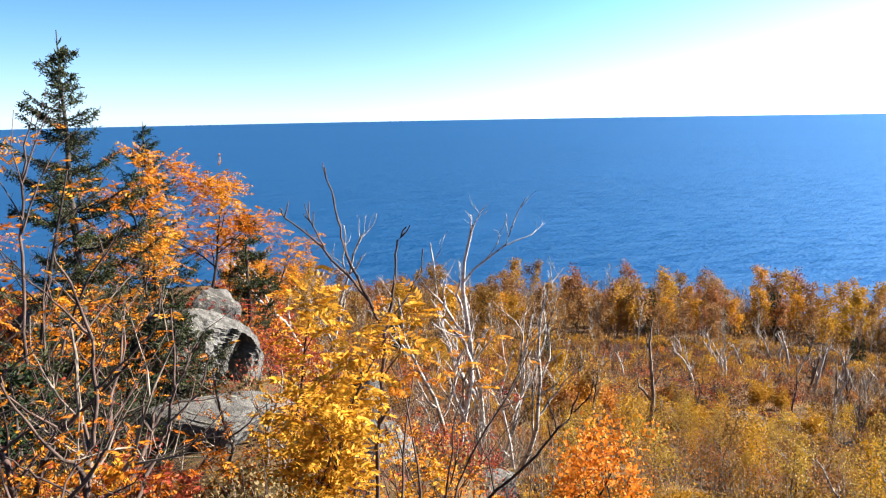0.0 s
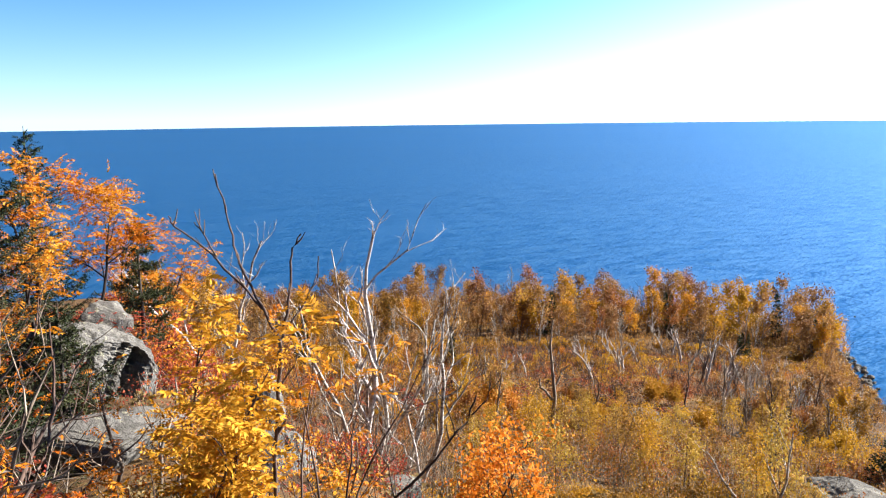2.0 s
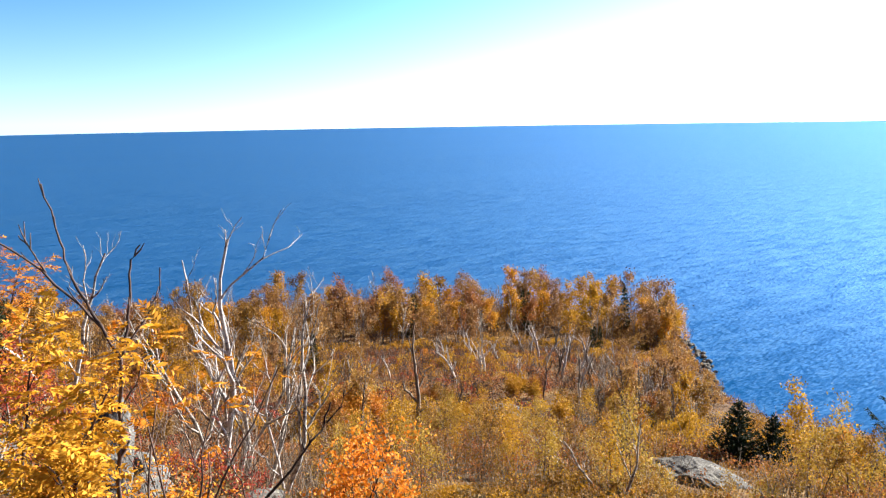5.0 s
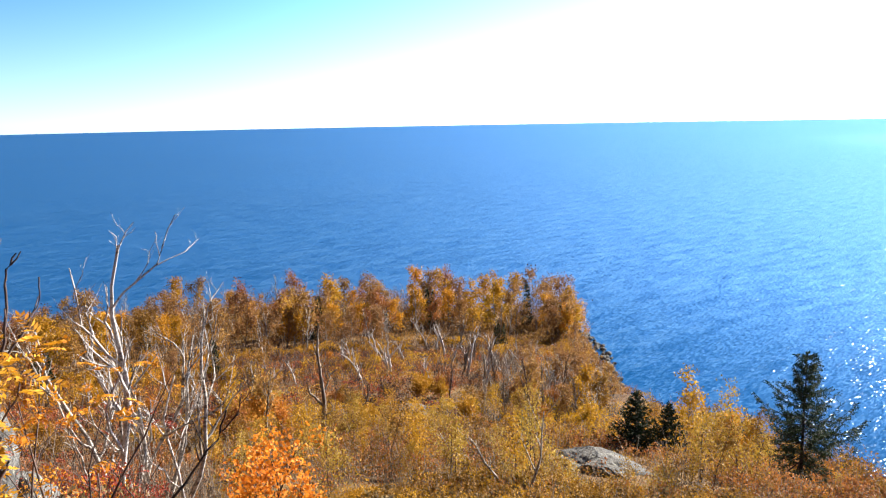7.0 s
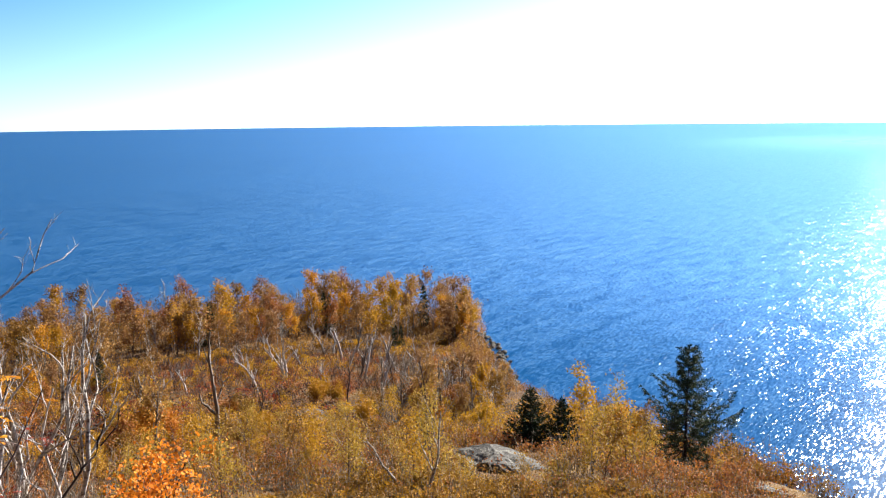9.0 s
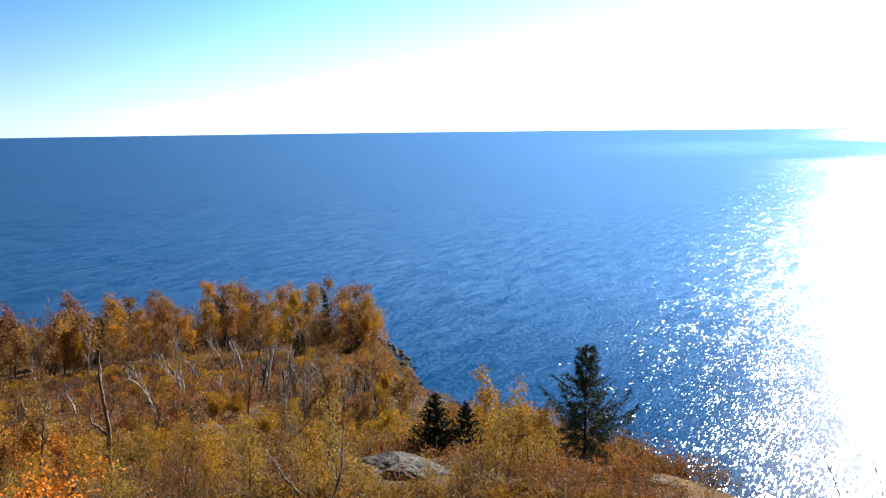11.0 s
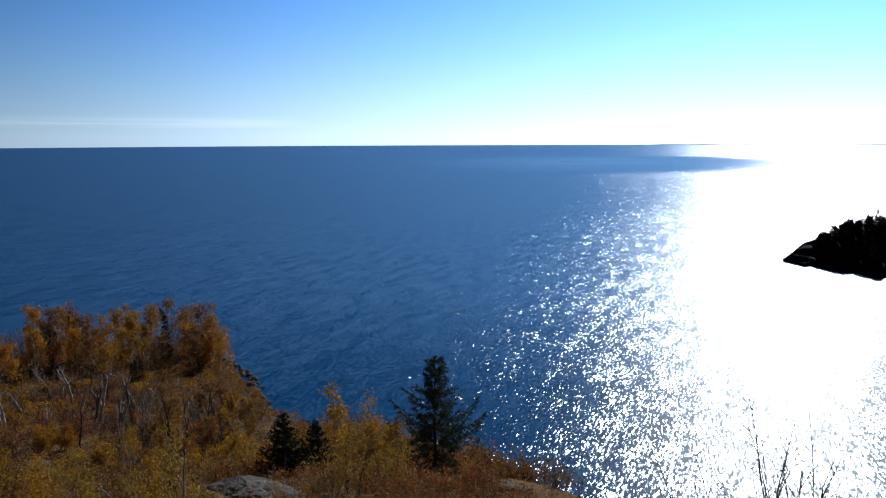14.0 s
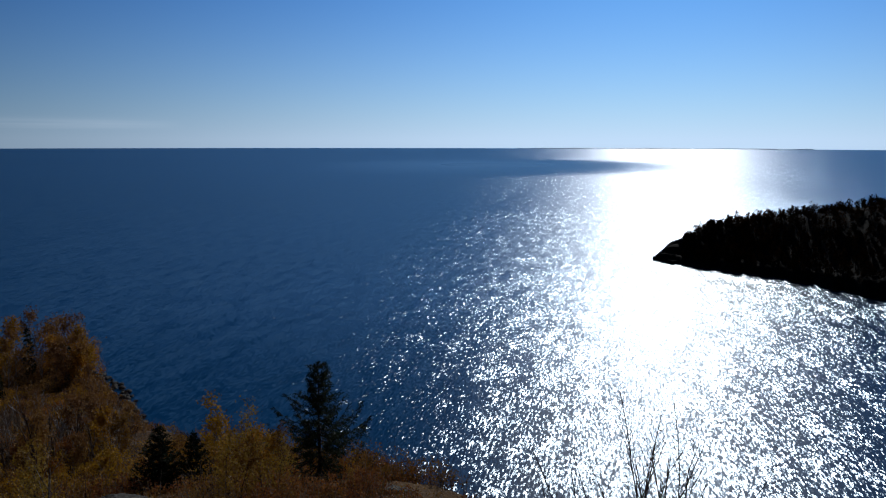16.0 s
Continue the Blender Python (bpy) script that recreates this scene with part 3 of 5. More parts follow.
rock("boulder", "pale angular granite block behind the yellow rowan", -4.6, 14.5, (0.8, 0.8, 1.2), 33, 15, 48.6)
rock("boulder", "pale granite block at the foot of dead birches", -0.5, 13.0, (0.8, 0.8, 0.8), 34, 55, 48.6)
rock("boulder", "pale granite block at the foot of dead birches", 3.4, 17.0, (1.6, 1.1, 0.9), 35, 35, 46.45)
rock("boulder", "tall pale boulder behind the yellow rowan", -4.9, 14.0, (1.6, 1.3, 1.5), 37, 20, 48.4, (0, 10), 12, block=0.8)
rock("boulder", "whitish split block beside the yellow rowan", -6.9, 9.0, (0.75, 0.6, 1.5), 38, 10, 50.85, (0, 12), block=0.7)
rock("boulder", "whitish stone lying in leaf litter", -27.8, 7.0, (0.35, 0.3, 0.25), 36, 35, 51.36)
rock("outcrop", "long smooth outcrop of pale grey bedrock", 35.6, 39.0, (4.4, 13.5, 2.2), 41, -22.8, 37.05, (-18.5, 9), 3, 0.12, 5)
rock("outcrop", "low slab of pale bedrock in brown brush", 33.0, 36.5, (2.2, 1.6, 0.9), 47, -20, None, (8, 12))
rock("outcrop", "small grey bedrock hump in yellow brush", 25.4, 38.0, (2.0, 1.4, 0.9), 42, 10)
rock("outcrop", "flat grey bedrock showing through brown brush", 21.9, 74.0, (3.6, 3.6, 1.0), 43, 0, 26.6, (8, 0), 5, 0.05)
rock("outcrop", "flat grey bedrock showing through brown brush", 28.2, 62.0, (2.6, 2.0, 2.0), 44, 20, 30.0)
rock("outcrop", "bare rock ledge at the brink of the cliff", 55.3, 38.2, (2.6, 3.2, 1.0), 45, -40, 37.25, (-14, 12), 5, 0.07, 5, block=0.7, material=M_ROCK_PALE)
rock("outcrop", "bare rock ledge at the brink of the cliff", 58.0, 37.6, (2.6, 2.8, 1.1), 46, -40, 36.55, (-14, 14), 5, 0.07, block=0.7, material=M_ROCK_PALE)
rng = np.random.RandomState(5)
shore_meshes = [rock_mesh(60 + i, (1.0, 1.0, 0.7), 8, 0.12, 2, M_ROCK_PALE) for i in range(4)]
for i in range(120):
    a = rng.uniform(34.0, 39.0)
    d = float(np.interp(a, SA, SR)) - rng.uniform(7.0, 20.0)
    x, y = polar(a, d)
    ob = new("shore_rock", shore_meshes[i % 4])
    k = rng.uniform(0.5, 1.9)
    ob.matrix_basis = pose(x, y, max(float(ground(x, y)), 0.0) + 0.12 * k, rng.uniform(-15, 15), rng.uniform(-15, 15), rng.uniform(0, 360)) @ Matrix.Scale(k, 4)
    tagged(ob, "pale wave-washed rock on the shore of the point", "rock", "rocks along the shore")

# ---- plants by the lookout ----
def rowan(name, label, seed, height, radius, n_fronds, frond, leaf, kids=(7, 3), spread=0.55, start=0.25, bark_m=None, pairs=6, lean=(0, 0), stems=1, ratio=0.45, category="rowan"):
    """A small rowan: stems, limbs and feathered leaves."""
    rng = np.random.RandomState(seed)
    thing = tree_box(name, label, category)
    geo, ends = Geo(), []
    for s in range(stems):
        l = (lean[0] + (rng.normal() * 0.13 if stems > 1 else 0), lean[1] + (rng.normal() * 0.13 if stems > 1 else 0))
        tubes, tips = skeleton(rng, height * rng.uniform(0.75, 1.0) if s else height, radius, kids, spread, 0.1, 0.5, start, l, ratio=ratio)
        off = rng.normal(size=3) * [0.16, 0.16, 0] if s else np.zeros(3)
        wood(thing, [(k, p + off, r, q) for k, p, r, q in tubes], bark_m or M_TWIG, True, "trunk" if s == 0 else "stem")
        ends += [(p + off, d) for p, d in tips]
    P, D = np.array([e[0] for e in ends]), np.array([e[1] for e in ends])
    pick = rng.randint(0, len(P), n_fronds)
    P2 = P[pick] + rng.normal(size=(n_fronds, 3)) * 0.05 * height ** 0.5
    out = unit(rng.normal(size=(n_fronds, 3)) * [1, 1, 0.35] + D[pick] * 0.5 + [0, 0, -0.05])
    fronds(geo, P2, out, frond, pairs, rng)
    part("foliage", geo.mesh("foliage", leaf), thing)
    return thing


def bare_shrub(name, label, seed, height, radius, stems=4, kids=(6, 4), spread=0.6, material=None, few=0, leaf=None, category="shrub", wob=0.16, width=0.12, group="", start=0.25, ratio=0.5, lean=0.3):
    """A leafless shrub of several branching stems, with a few leaves left where few is given."""
    rng = np.random.RandomState(seed)
    thing = tree_box(name, label, category, group)
    ends = []
    for s in range(stems):
        tubes, tips = skeleton(rng, height * rng.uniform(0.65, 1.0), radius * rng.uniform(0.7, 1), kids, spread, wob, 0.35, start, (rng.normal() * lean, rng.normal() * lean), 0.2, ratio=ratio)
        off = rng.normal(size=3) * [width, width, 0]
        wood(thing, [(k, p + off, r, q) for k, p, r, q in tubes], material or M_TWIG, True, "stem")
        ends += [p + off for p, d in tips]
    if few:
        geo = Geo()
        P = np.array(ends)[rng.randint(0, len(ends), few)]
        fronds(geo, P, rng.normal(size=(few, 3)) * [1, 1, 0.4], 0.13, 5, rng)
        part("foliage", geo.mesh("foliage", leaf), thing)
    return thing


def limb_tree(name, label, limbs, material, category="dead tree"):
    """A tree set out limb by limb: points in metres from its foot, thickness at both ends, and short side twigs."""
    thing = tree_box(name, label, category)
    rng = np.random.RandomState(len(limbs))
    for i, (pts, r0, r1) in enumerate(limbs):
        pts = np.array(pts, dtype=float)
        t = np.linspace(0, len(pts) - 1, len(pts) * 4 - 3)
        k = np.minimum(t.astype(int), len(pts) - 2)
        fine = pts[k] + (pts[k + 1] - pts[k]) * (t - k)[:, None] + rng.normal(size=(len(t), 3)) * min(r0 * 0.3, 0.015)
        geo = Geo()
        tube(geo, fine, np.linspace(r0, r1, len(t)) * 0.66 * rng.uniform(0.88, 1.12, len(t)), 7)
        for _ in range(3 if i else 2):
            j = rng.randint(2, len(fine) - 1)
            d = unit(fine[j] - fine[j - 1]) + rng.normal(size=3) * 0.6
            d = unit(d + [0, 0, 0.3])
            l = rng.uniform(0.05, 0.16)
            tube(geo, [fine[j], fine[j] + d * l * 0.6, fine[j] + d * l + [0, 0, 0.02]], [r1 * 0.8, r1 * 0.6, r1 * 0.4], 4)
        part("trunk" if i == 0 else "limb", geo.mesh("limb", material, True), thing)
    return thing


def spruce(name, label, seed, height, width, whorls, boughs, material, ragged=0.25, twig=0.16, dense=9, bare=0.0, category="spruce", lower=0.12, cone=0.8, needle=0.0, droop=0.25):
    """A spruce: a straight trunk, whorls of drooping boughs, and short needled twigs along them."""
    rng = np.random.RandomState(seed)
    thing = tree_box(name, label, category)
    geo = Geo()
    tube(geo, np.stack([rng.normal(size=9) * 0.01, rng.normal(size=9) * 0.01, np.linspace(-0.2, height * (1.04 if needle else 1.0), 9)], -1), np.linspace(height * 0.016 + 0.02, 0.008, 9), 7)
    part("trunk", geo.mesh("trunk", M_SPRUCE_BARK, True), thing)
    limbs, needles = Geo(), Geo()
    for w in range(whorls):
        f0 = lower + (1 - lower) * (w + rng.uniform(-0.2, 0.2)) / whorls
        for b in range(boughs):
            if rng.rand() < ragged * 0.5:
                continue
            f = min(max(f0 + rng.uniform(-0.6, 0.6) / whorls, 0.02), 0.985)
            z0 = height * f
            reach = width * (1 - f) ** cone + 0.06 * width
            a = 2 * np.pi * (b + rng.uniform(-0.3, 0.3)) / boughs + w * 1.9
            l = reach * rng.uniform(1 - ragged, 1 + ragged * 0.5)
            rise = 0.55 * f + rng.uniform(-0.15, 0.2) - 0.15
            out = np.array([math.cos(a), math.sin(a), 0])
            s = np.linspace(0, 1, 6)[:, None]
            pts = np.array([0, 0, z0]) + out * l * s + np.array([0, 0, 1.0]) * l * (rise * s + 0.22 * s ** 2 * (1 if f > 0.4 else 1.3) - droop * np.sin(s * 2.6) * (1 - f))
            tube(limbs, pts, np.linspace(0.012 + 0.006 * l, 0.004, 6), 4)
            n = int(dense * l / twig * 0.5) + 4
            t = rng.uniform(bare, 1.0, n) ** 0.8
            base = np.stack([np.interp(t, s[:, 0], pts[:, i]) for i in range(3)], -1)
            side = np.cross(out, [0, 0, 1.0])
            sgn = rng.choice([-1, 1], n)[:, None]
            d = out * 0.75 + side * sgn * rng.uniform(0.1, 1.0, (n, 1)) + rng.normal(size=(n, 3)) * [0.2, 0.2, 0.42]
            ln = twig * rng.uniform(0.7, 1.5, n) * (1.15 - 0.45 * t) * (0.45 + 0.55 * (1 - f) ** 0.4)
            if needle:
                # short stiff needles all along each twig
                m = 7
                tw = unit(d)
                along = np.tile(np.linspace(0.15, 1.0, m), n)[:, None]
                P = np.repeat(base, m, 0) + np.repeat(tw * ln[:, None], m, 0) * along
                leaves(needles, P, np.repeat(tw, m, 0) * 0.8 + rng.normal(size=P.shape) * 0.75, needle * rng.uniform(0.7, 1.2, len(P)), needle * 0.3, 0.15, rng)
                for j in range(0, n, 3):
                    tube(limbs, [base[j], base[j] + tw[j] * ln[j]], [0.05 * twig, 0.02 * twig], 3)
            else:
                for _ in range(2):
                    leaves(needles, base, d, ln, twig * 0.22, 0.15, rng)
    tn = int(14)
    leaves(needles, np.stack([np.zeros(tn), np.zeros(tn), np.linspace(height * 0.9, height * 1.0, tn)], -1), rng.normal(size=(tn, 3)) * [0.6, 0.6, 0.2] + [0, 0, 0.9], twig, twig * 0.24, 0.1, rng)
    part("branchwork", limbs.mesh("branchwork", M_SPRUCE_BARK), thing)
    part("foliage", needles.mesh("foliage", material), thing)
    return thing


# the spruce on the brow and the conifers round it
set_at(spruce("spruce", "ragged green spruce rising out of orange shrubs", 1, 6.9, 2.2, 30, 8, M_NEEDLE, 0.75, 0.2, 24, 0.03, needle=0.066, cone=1.05), at(-24.9, 16.0, 40))
set_at(spruce("spruce", "dark dense spruce top behind orange rowan", 2, 6.2, 1.7, 20, 8, M_NEEDLE_DARK, 0.3, 0.22, 9, needle=0.085), at(-20.2, 25.0, 10))
set_at(spruce("spruce", "small green spruce beside the boulder", 3, 2.5, 1.0, 11, 7, M_NEEDLE, 0.35, 0.18, 17, needle=0.065), at(-19.2, 14.6, 70))
set_at(spruce("spruce", "small green spruce among orange rowans", 4, 4.0, 1.15, 12, 6, M_NEEDLE, 0.35, 0.2, 15, needle=0.09), at(-14.0, 22.0, 20))
set_at(spruce("spruce", "low green spruce under bare branches", 5, 1.8, 1.1, 8, 6, M_NEEDLE, 0.3, 0.16, 8, needle=0.06), at(-27.5, 12.0, 20))
set_at(spruce("spruce", "low green spruce under bare branches", 6, 1.6, 1.0, 8, 6, M_NEEDLE, 0.3, 0.16, 8, needle=0.06), at(-23.5, 11.5, 120))

# yellow rowan in front of the boulder
set_at(rowan("rowan", "bright yellow rowan with feathered leaves", 11, 2.15, 0.022, 450, 0.23, M_YELLOW, (8, 3), 0.34, 0.12, stems=3, ratio=0.22), at(-10.8, 6.4, 30))
set_at(rowan("rowan", "bright yellow rowan with feathered leaves", 12, 1.2, 0.018, 170, 0.21, M_YELLOW, (6, 3), 0.36, 0.15, stems=3, ratio=0.3), at(-8.4, 6.2, 130))
set_at(rowan("rowan", "low golden rowan beside the slab", 13, 0.6, 0.015, 70, 0.17, M_YELLOW, (6, 3), 0.6, 0.1, stems=3), at(-13.6, 6.1, 80))
set_at(rowan("rowan", "low golden rowan beside the slab", 14, 0.5, 0.015, 110, 0.14, M_YELLOW, (5, 3), 0.6, 0.1, stems=3), at(-17.5, 6.3, 10))
set_at(rowan("rowan", "thin rowan sprays turning yellow and orange", 15, 0.8, 0.014, 40, 0.17, M_YELLOW, (5, 3), 0.6, 0.1, stems=3), at(-2.6, 6.4, 10))
set_at(rowan("rowan", "thin rowan sprays turning yellow and orange", 16, 1.7, 0.014, 26, 0.16, M_ORANGE, (5, 2), 0.7, 0.6, stems=2), at(-3.6, 5.6, 200))
set_at(rowan("rowan", "thin rowan sprays turning yellow and orange", 17, 1.75, 0.014, 20, 0.16, M_ORANGE, (4, 2), 0.75, 0.7, stems=2), at(-0.6, 5.6, 60))
set_at(rowan("rowan", "low rowan with orange and red leaves", 18, 0.7, 0.014, 120, 0.15, M_ORANGE, (5, 3), 0.6, 0.1, stems=3), at(1.2, 6.8, 60))
for i, (a, d, h, leaf) in enumerate(((-21.0, 5.6, 0.6, M_ORANGE), (-24.5, 5.4, 0.6, M_ORANGE), (-28.0, 5.6, 0.7, M_ORANGE), (-31.5, 5.8, 0.6, M_RED), (-19.0, 7.4, 0.45, M_RED), (-23.0, 7.6, 0.75, M_RED), (-27.0, 7.2, 0.7, M_ORANGE), (-22.5, 5.1, 0.5, M_RED), (-26.2, 5.0, 0.7, M_ORANGE), (-29.8, 5.0, 0.55, M_YELLOW), (-18.4, 5.9, 0.5, M_ORANGE), (-15.4, 5.7, 0.5, M_ORANGE), (-25.0, 6.5, 0.65, M_RED), (-31.0, 7.0, 0.8, M_ORANGE))):
    set_at(rowan("rowan", "knee-high rowan with yellow and red leaves", 30 + i, h, 0.012, 75, 0.16, leaf, (5, 3), 0.6, 0.1, stems=3), at(a, d, i * 60))
# orange rowans on the brow
set_at(rowan("rowan", "flame-orange rowan spreading over the brow", 21, 4.1, 0.06, 520, 0.34, M_ORANGE, (9, 4), 0.55, 0.28, M_BARK, 4), at(-20.2, 18.5, 10))
set_at(rowan("rowan", "flame-orange rowan spreading over the brow", 22, 4.4, 0.06, 700, 0.34, M_SCARLET, (9, 4), 0.66, 0.5, M_BARK, 4, (0.02, 0)), at(-17.6, 21.0, 120))
set_at(rowan("rowan", "orange rowan with yellow lower leaves", 23, 3.0, 0.05, 260, 0.33, M_ORANGE, (9, 4), 0.6, 0.2, M_BARK, 4), at(-21.5, 19.0, 200))
set_at(rowan("rowan", "orange rowan with bare upper twigs", 24, 4.2, 0.05, 80, 0.33, M_SCARLET, (9, 4), 0.6, 0.3, M_BARK, 4), at(-28.6, 13.5, 50))
set_at(rowan("rowan", "orange rowan with bare upper twigs", 25, 3.0, 0.045, 110, 0.32, M_SCARLET, (8, 4), 0.6, 0.2, M_BARK, 4), at(-30.5, 12.5, 150))
set_at(rowan("rowan", "small orange rowan beside a green spruce", 26, 3.5, 0.04, 300, 0.33, M_ORANGE, (8, 4), 0.55, 0.25, M_BARK, 4), at(-13.6, 23.5, 50))
set_at(rowan("rowan", "small orange rowan beside a green spruce", 27, 3.0, 0.04, 280, 0.33, M_ORANGE, (8, 4), 0.55, 0.25, M_BARK, 4), at(-15.4, 25.0, 90))
set_at(rowan("rowan", "small orange rowan at the foot of the spruce", 28, 2.3, 0.035, 80, 0.3, M_ORANGE, (8, 4), 0.6, 0.15, M_BARK, 4), at(-23.0, 14.2, 90))
set_at(rowan("rowan", "small orange rowan at the foot of the spruce", 29, 2.6, 0.035, 70, 0.3, M_ORANGE, (8, 4), 0.6, 0.15, M_BARK, 4), at(-26.6, 14.4, 190))
for i, (a, d, h) in enumerate(((-16.4, 18.2, 1.6), (-14.6, 18.4, 1.6), (-12.8, 19.5, 1.5), (-18.6, 15.6, 0.9), (-11.0, 20.0, 1.3))):
    set_at(rowan("rowan", "low dull-red rowan between the boulders", 44 + i, h, 0.02, 150, 0.2, M_RED, (6, 4), 0.6, 0.15, M_BARK, 4, stems=3), at(a, d, i * 50))
# a bright orange maple bush down the slope
for i, (a, d, s) in enumerate(((10.8, 16.5, 3.0), (12.8, 17.6, 2.6), (12.0, 15.0, 2.0), (9.4, 17.4, 2.2), (14.0, 18.4, 1.7))):
    rng = np.random.RandomState(40 + i)
    th = tree_box("maple_bush", "bright orange maple bush on the slope", "bush")
    tubes, tips = skeleton(rng, s, 0.03, (10, 5), 0.5, 0.1, 0.4, 0.2, ratio=0.42)
    wood(th, tubes, M_BARK)
    g = Geo()
    scatter(g, [p for p, _ in tips], 4, 0.17, 0.105, 0.075, rng=rng)
    part("foliage", g.mesh("foliage", M_FLAME), th)
    set_at(th, at(a, d, i * 70))

for i, (a, d, h) in enumerate(((-28.5, 8.0, 2.2), (-21.5, 9.5, 1.5), (-26.5, 10.0, 2.0))):
    set_at(bare_shrub("bare_shrub", "dark tangled shrub that has lost its leaves", 60 + i, h, 0.028, 4, (6, 4), 0.6, M_BARK, 12, M_RED, wob=0.2, width=0.25), at(a, d, i * 40))
set_at(spruce("spruce", "low dark spruce thicket below the brow", 7, 1.5, 1.2, 7, 7, M_NEEDLE_DARK, 0.3, 0.16, 12), at(-29.5, 11.0, 20))
set_at(spruce("spruce", "low dark spruce thicket below the brow", 8, 1.3, 1.2, 7, 7, M_NEEDLE_DARK, 0.3, 0.16, 12), at(-25.5, 12.8, 80))
set_at(spruce("spruce", "low dark spruce thicket below the brow", 9, 1.2, 1.0, 7, 7, M_NEEDLE_DARK, 0.3, 0.16, 12), at(-21.6, 13.5, 140))

# the dead forked tree in front of the lake
set_at(limb_tree("dead_tree", "forked grey dead tree with broken twig ends", [
    ([(-0.06, 0, -0.6), (-0.03, 0.02, 0.7), (0.03, 0, 1.25), (0.07, 0, 1.72)], 0.027, 0.023),
    ([(0.07, 0, 1.72), (-0.05, -0.03, 2.0), (-0.2, -0.02, 2.35), (-0.26, 0.0, 2.62), (-0.36, 0.02, 3.02)], 0.019, 0.008),
    ([(-0.05, -0.03, 2.0), (-0.28, 0.05, 2.26), (-0.46, 0.1, 2.44), (-0.68, 0.12, 2.62), (-0.72, 0.12, 2.7)], 0.016, 0.008),
    ([(-0.38, 0.08, 2.38), (-0.46, 0.06, 2.56), (-0.53, 0.06, 2.66)], 0.010, 0.007),
    ([(0.07, 0, 1.72), (0.12, 0.04, 1.95), (0.16, 0.05, 2.25), (0.17, 0.05, 2.4), (0.25, 0.05, 2.55)], 0.019, 0.009),
    ([(0.1, 0.03, 1.8), (0.25, 0.1, 2.0), (0.36, 0.12, 2.2), (0.37, 0.12, 2.36)], 0.013, 0.007),
    ([(0.02, 0, 1.35), (0.16, -0.05, 1.55), (0.24, -0.06, 1.8)], 0.011, 0.006)], M_TWIG), at(-5.0, 6.0, 0, 1, -0.1))
# the crooked shrub close to the lookout
set_at(limb_tree("bare_shrub", "crooked grey-brown shrub with bare forking branches", [
    ([(0, 0, -0.3), (0.05, 0, 0.37), (0.04, 0.03, 0.68), (0.1, 0.05, 0.8)], 0.03, 0.024),
    ([(0.05, 0, 0.66), (-0.1, -0.05, 0.84), (-0.25, -0.08, 1.1), (-0.34, -0.1, 1.32)], 0.02, 0.008),
    ([(0.1, 0.05, 0.8), (0.15, 0.08, 1.14), (0.16, 0.1, 1.45), (0.07, 0.12, 1.8), (0.0, 0.12, 1.98)], 0.022, 0.007),
    ([(0.15, 0.08, 1.14), (0.3, 0.0, 1.3), (0.47, -0.05, 1.46), (0.56, -0.08, 1.66)], 0.014, 0.006),
    ([(0.16, 0.1, 1.45), (0.02, 0.2, 1.64), (-0.17, 0.25, 1.84)], 0.013, 0.006),
    ([(0.3, -0.2, -0.3), (0.28, -0.15, 0.4), (0.39, -0.1, 0.62), (0.54, -0.1, 0.92), (0.61, -0.05, 1.3), (0.6, 0.0, 1.6)], 0.024, 0.008),
    ([(0.29, -0.15, 0.42), (0.06, -0.2, 0.56), (-0.2, -0.25, 0.8), (-0.34, -0.28, 0.96)], 0.015, 0.006),
    ([(0.54, -0.1, 0.92), (0.72, -0.12, 1.08), (0.8, -0.12, 1.3)], 0.012, 0.005)], M_TWIG, "shrub"), at(-26.3, 5.0, 26))
# bare crown standing against the sky beside the spruce
set_at(limb_tree("bare_tree", "thin leafless rowan standing against the sky", [
    ([(-0.25, 0, -0.2), (-0.1, 0.05, 1.5), (0.0, 0, 3.0), (0.1, 0.03, 4.0), (0.22, 0.05, 4.65), (0.3, 0.05, 4.9)], 0.05, 0.008),
    ([(0.1, 0.03, 4.0), (0.3, 0.1, 4.55), (0.5, 0.12, 4.95), (0.74, 0.12, 5.2)], 0.022, 0.006),
    ([(0.02, 0, 3.3), (0.3, 0.05, 4.0), (0.58, 0.08, 4.5), (0.85, 0.1, 4.72)], 0.024, 0.006),
    ([(0.1, 0.03, 3.9), (0.0, 0.0, 4.5), (0.08, 0.0, 5.0)], 0.016, 0.005),
    ([(0.3, 0.1, 4.55), (0.36, 0.05, 4.85), (0.52, 0.05, 5.25)], 0.012, 0.005),
    ([(0.4, 0.06, 4.2), (0.62, 0.1, 4.28), (0.88, 0.12, 4.5)], 0.012, 0.005),
    ([(0.05, 0, 3.5), (-0.2, 0.1, 4.1), (-0.25, 0.1, 4.7)], 0.018, 0.006)], M_TWIG, "tree"), at(-28.1, 12.5, 28))
# the dark branch that reaches across the dead birches
set_at(limb_tree("bare_branch", "dark bare branch arching over the slope", [
    ([(-0.25, 0, 0.1), (0.12, 0, 0.5), (0.5, 0.02, 0.84), (0.74, 0.03, 1.12), (0.82, 0.03, 1.32)], 0.02, 0.009),
    ([(0.78, 0.03, 1.18), (0.9, 0.04, 1.28), (0.93, 0.05, 1.42)], 0.009, 0.004),
    ([(0.66, 0.03, 1.02), (0.62, 0.0, 1.2), (0.56, 0.0, 1.36)], 0.009, 0.004),
    ([(0.2, 0.0, 0.58), (0.16, 0.06, 0.8), (0.05, 0.1, 1.0)], 0.009, 0.004)], M_BARK), at(1.6, 5.5, 0))
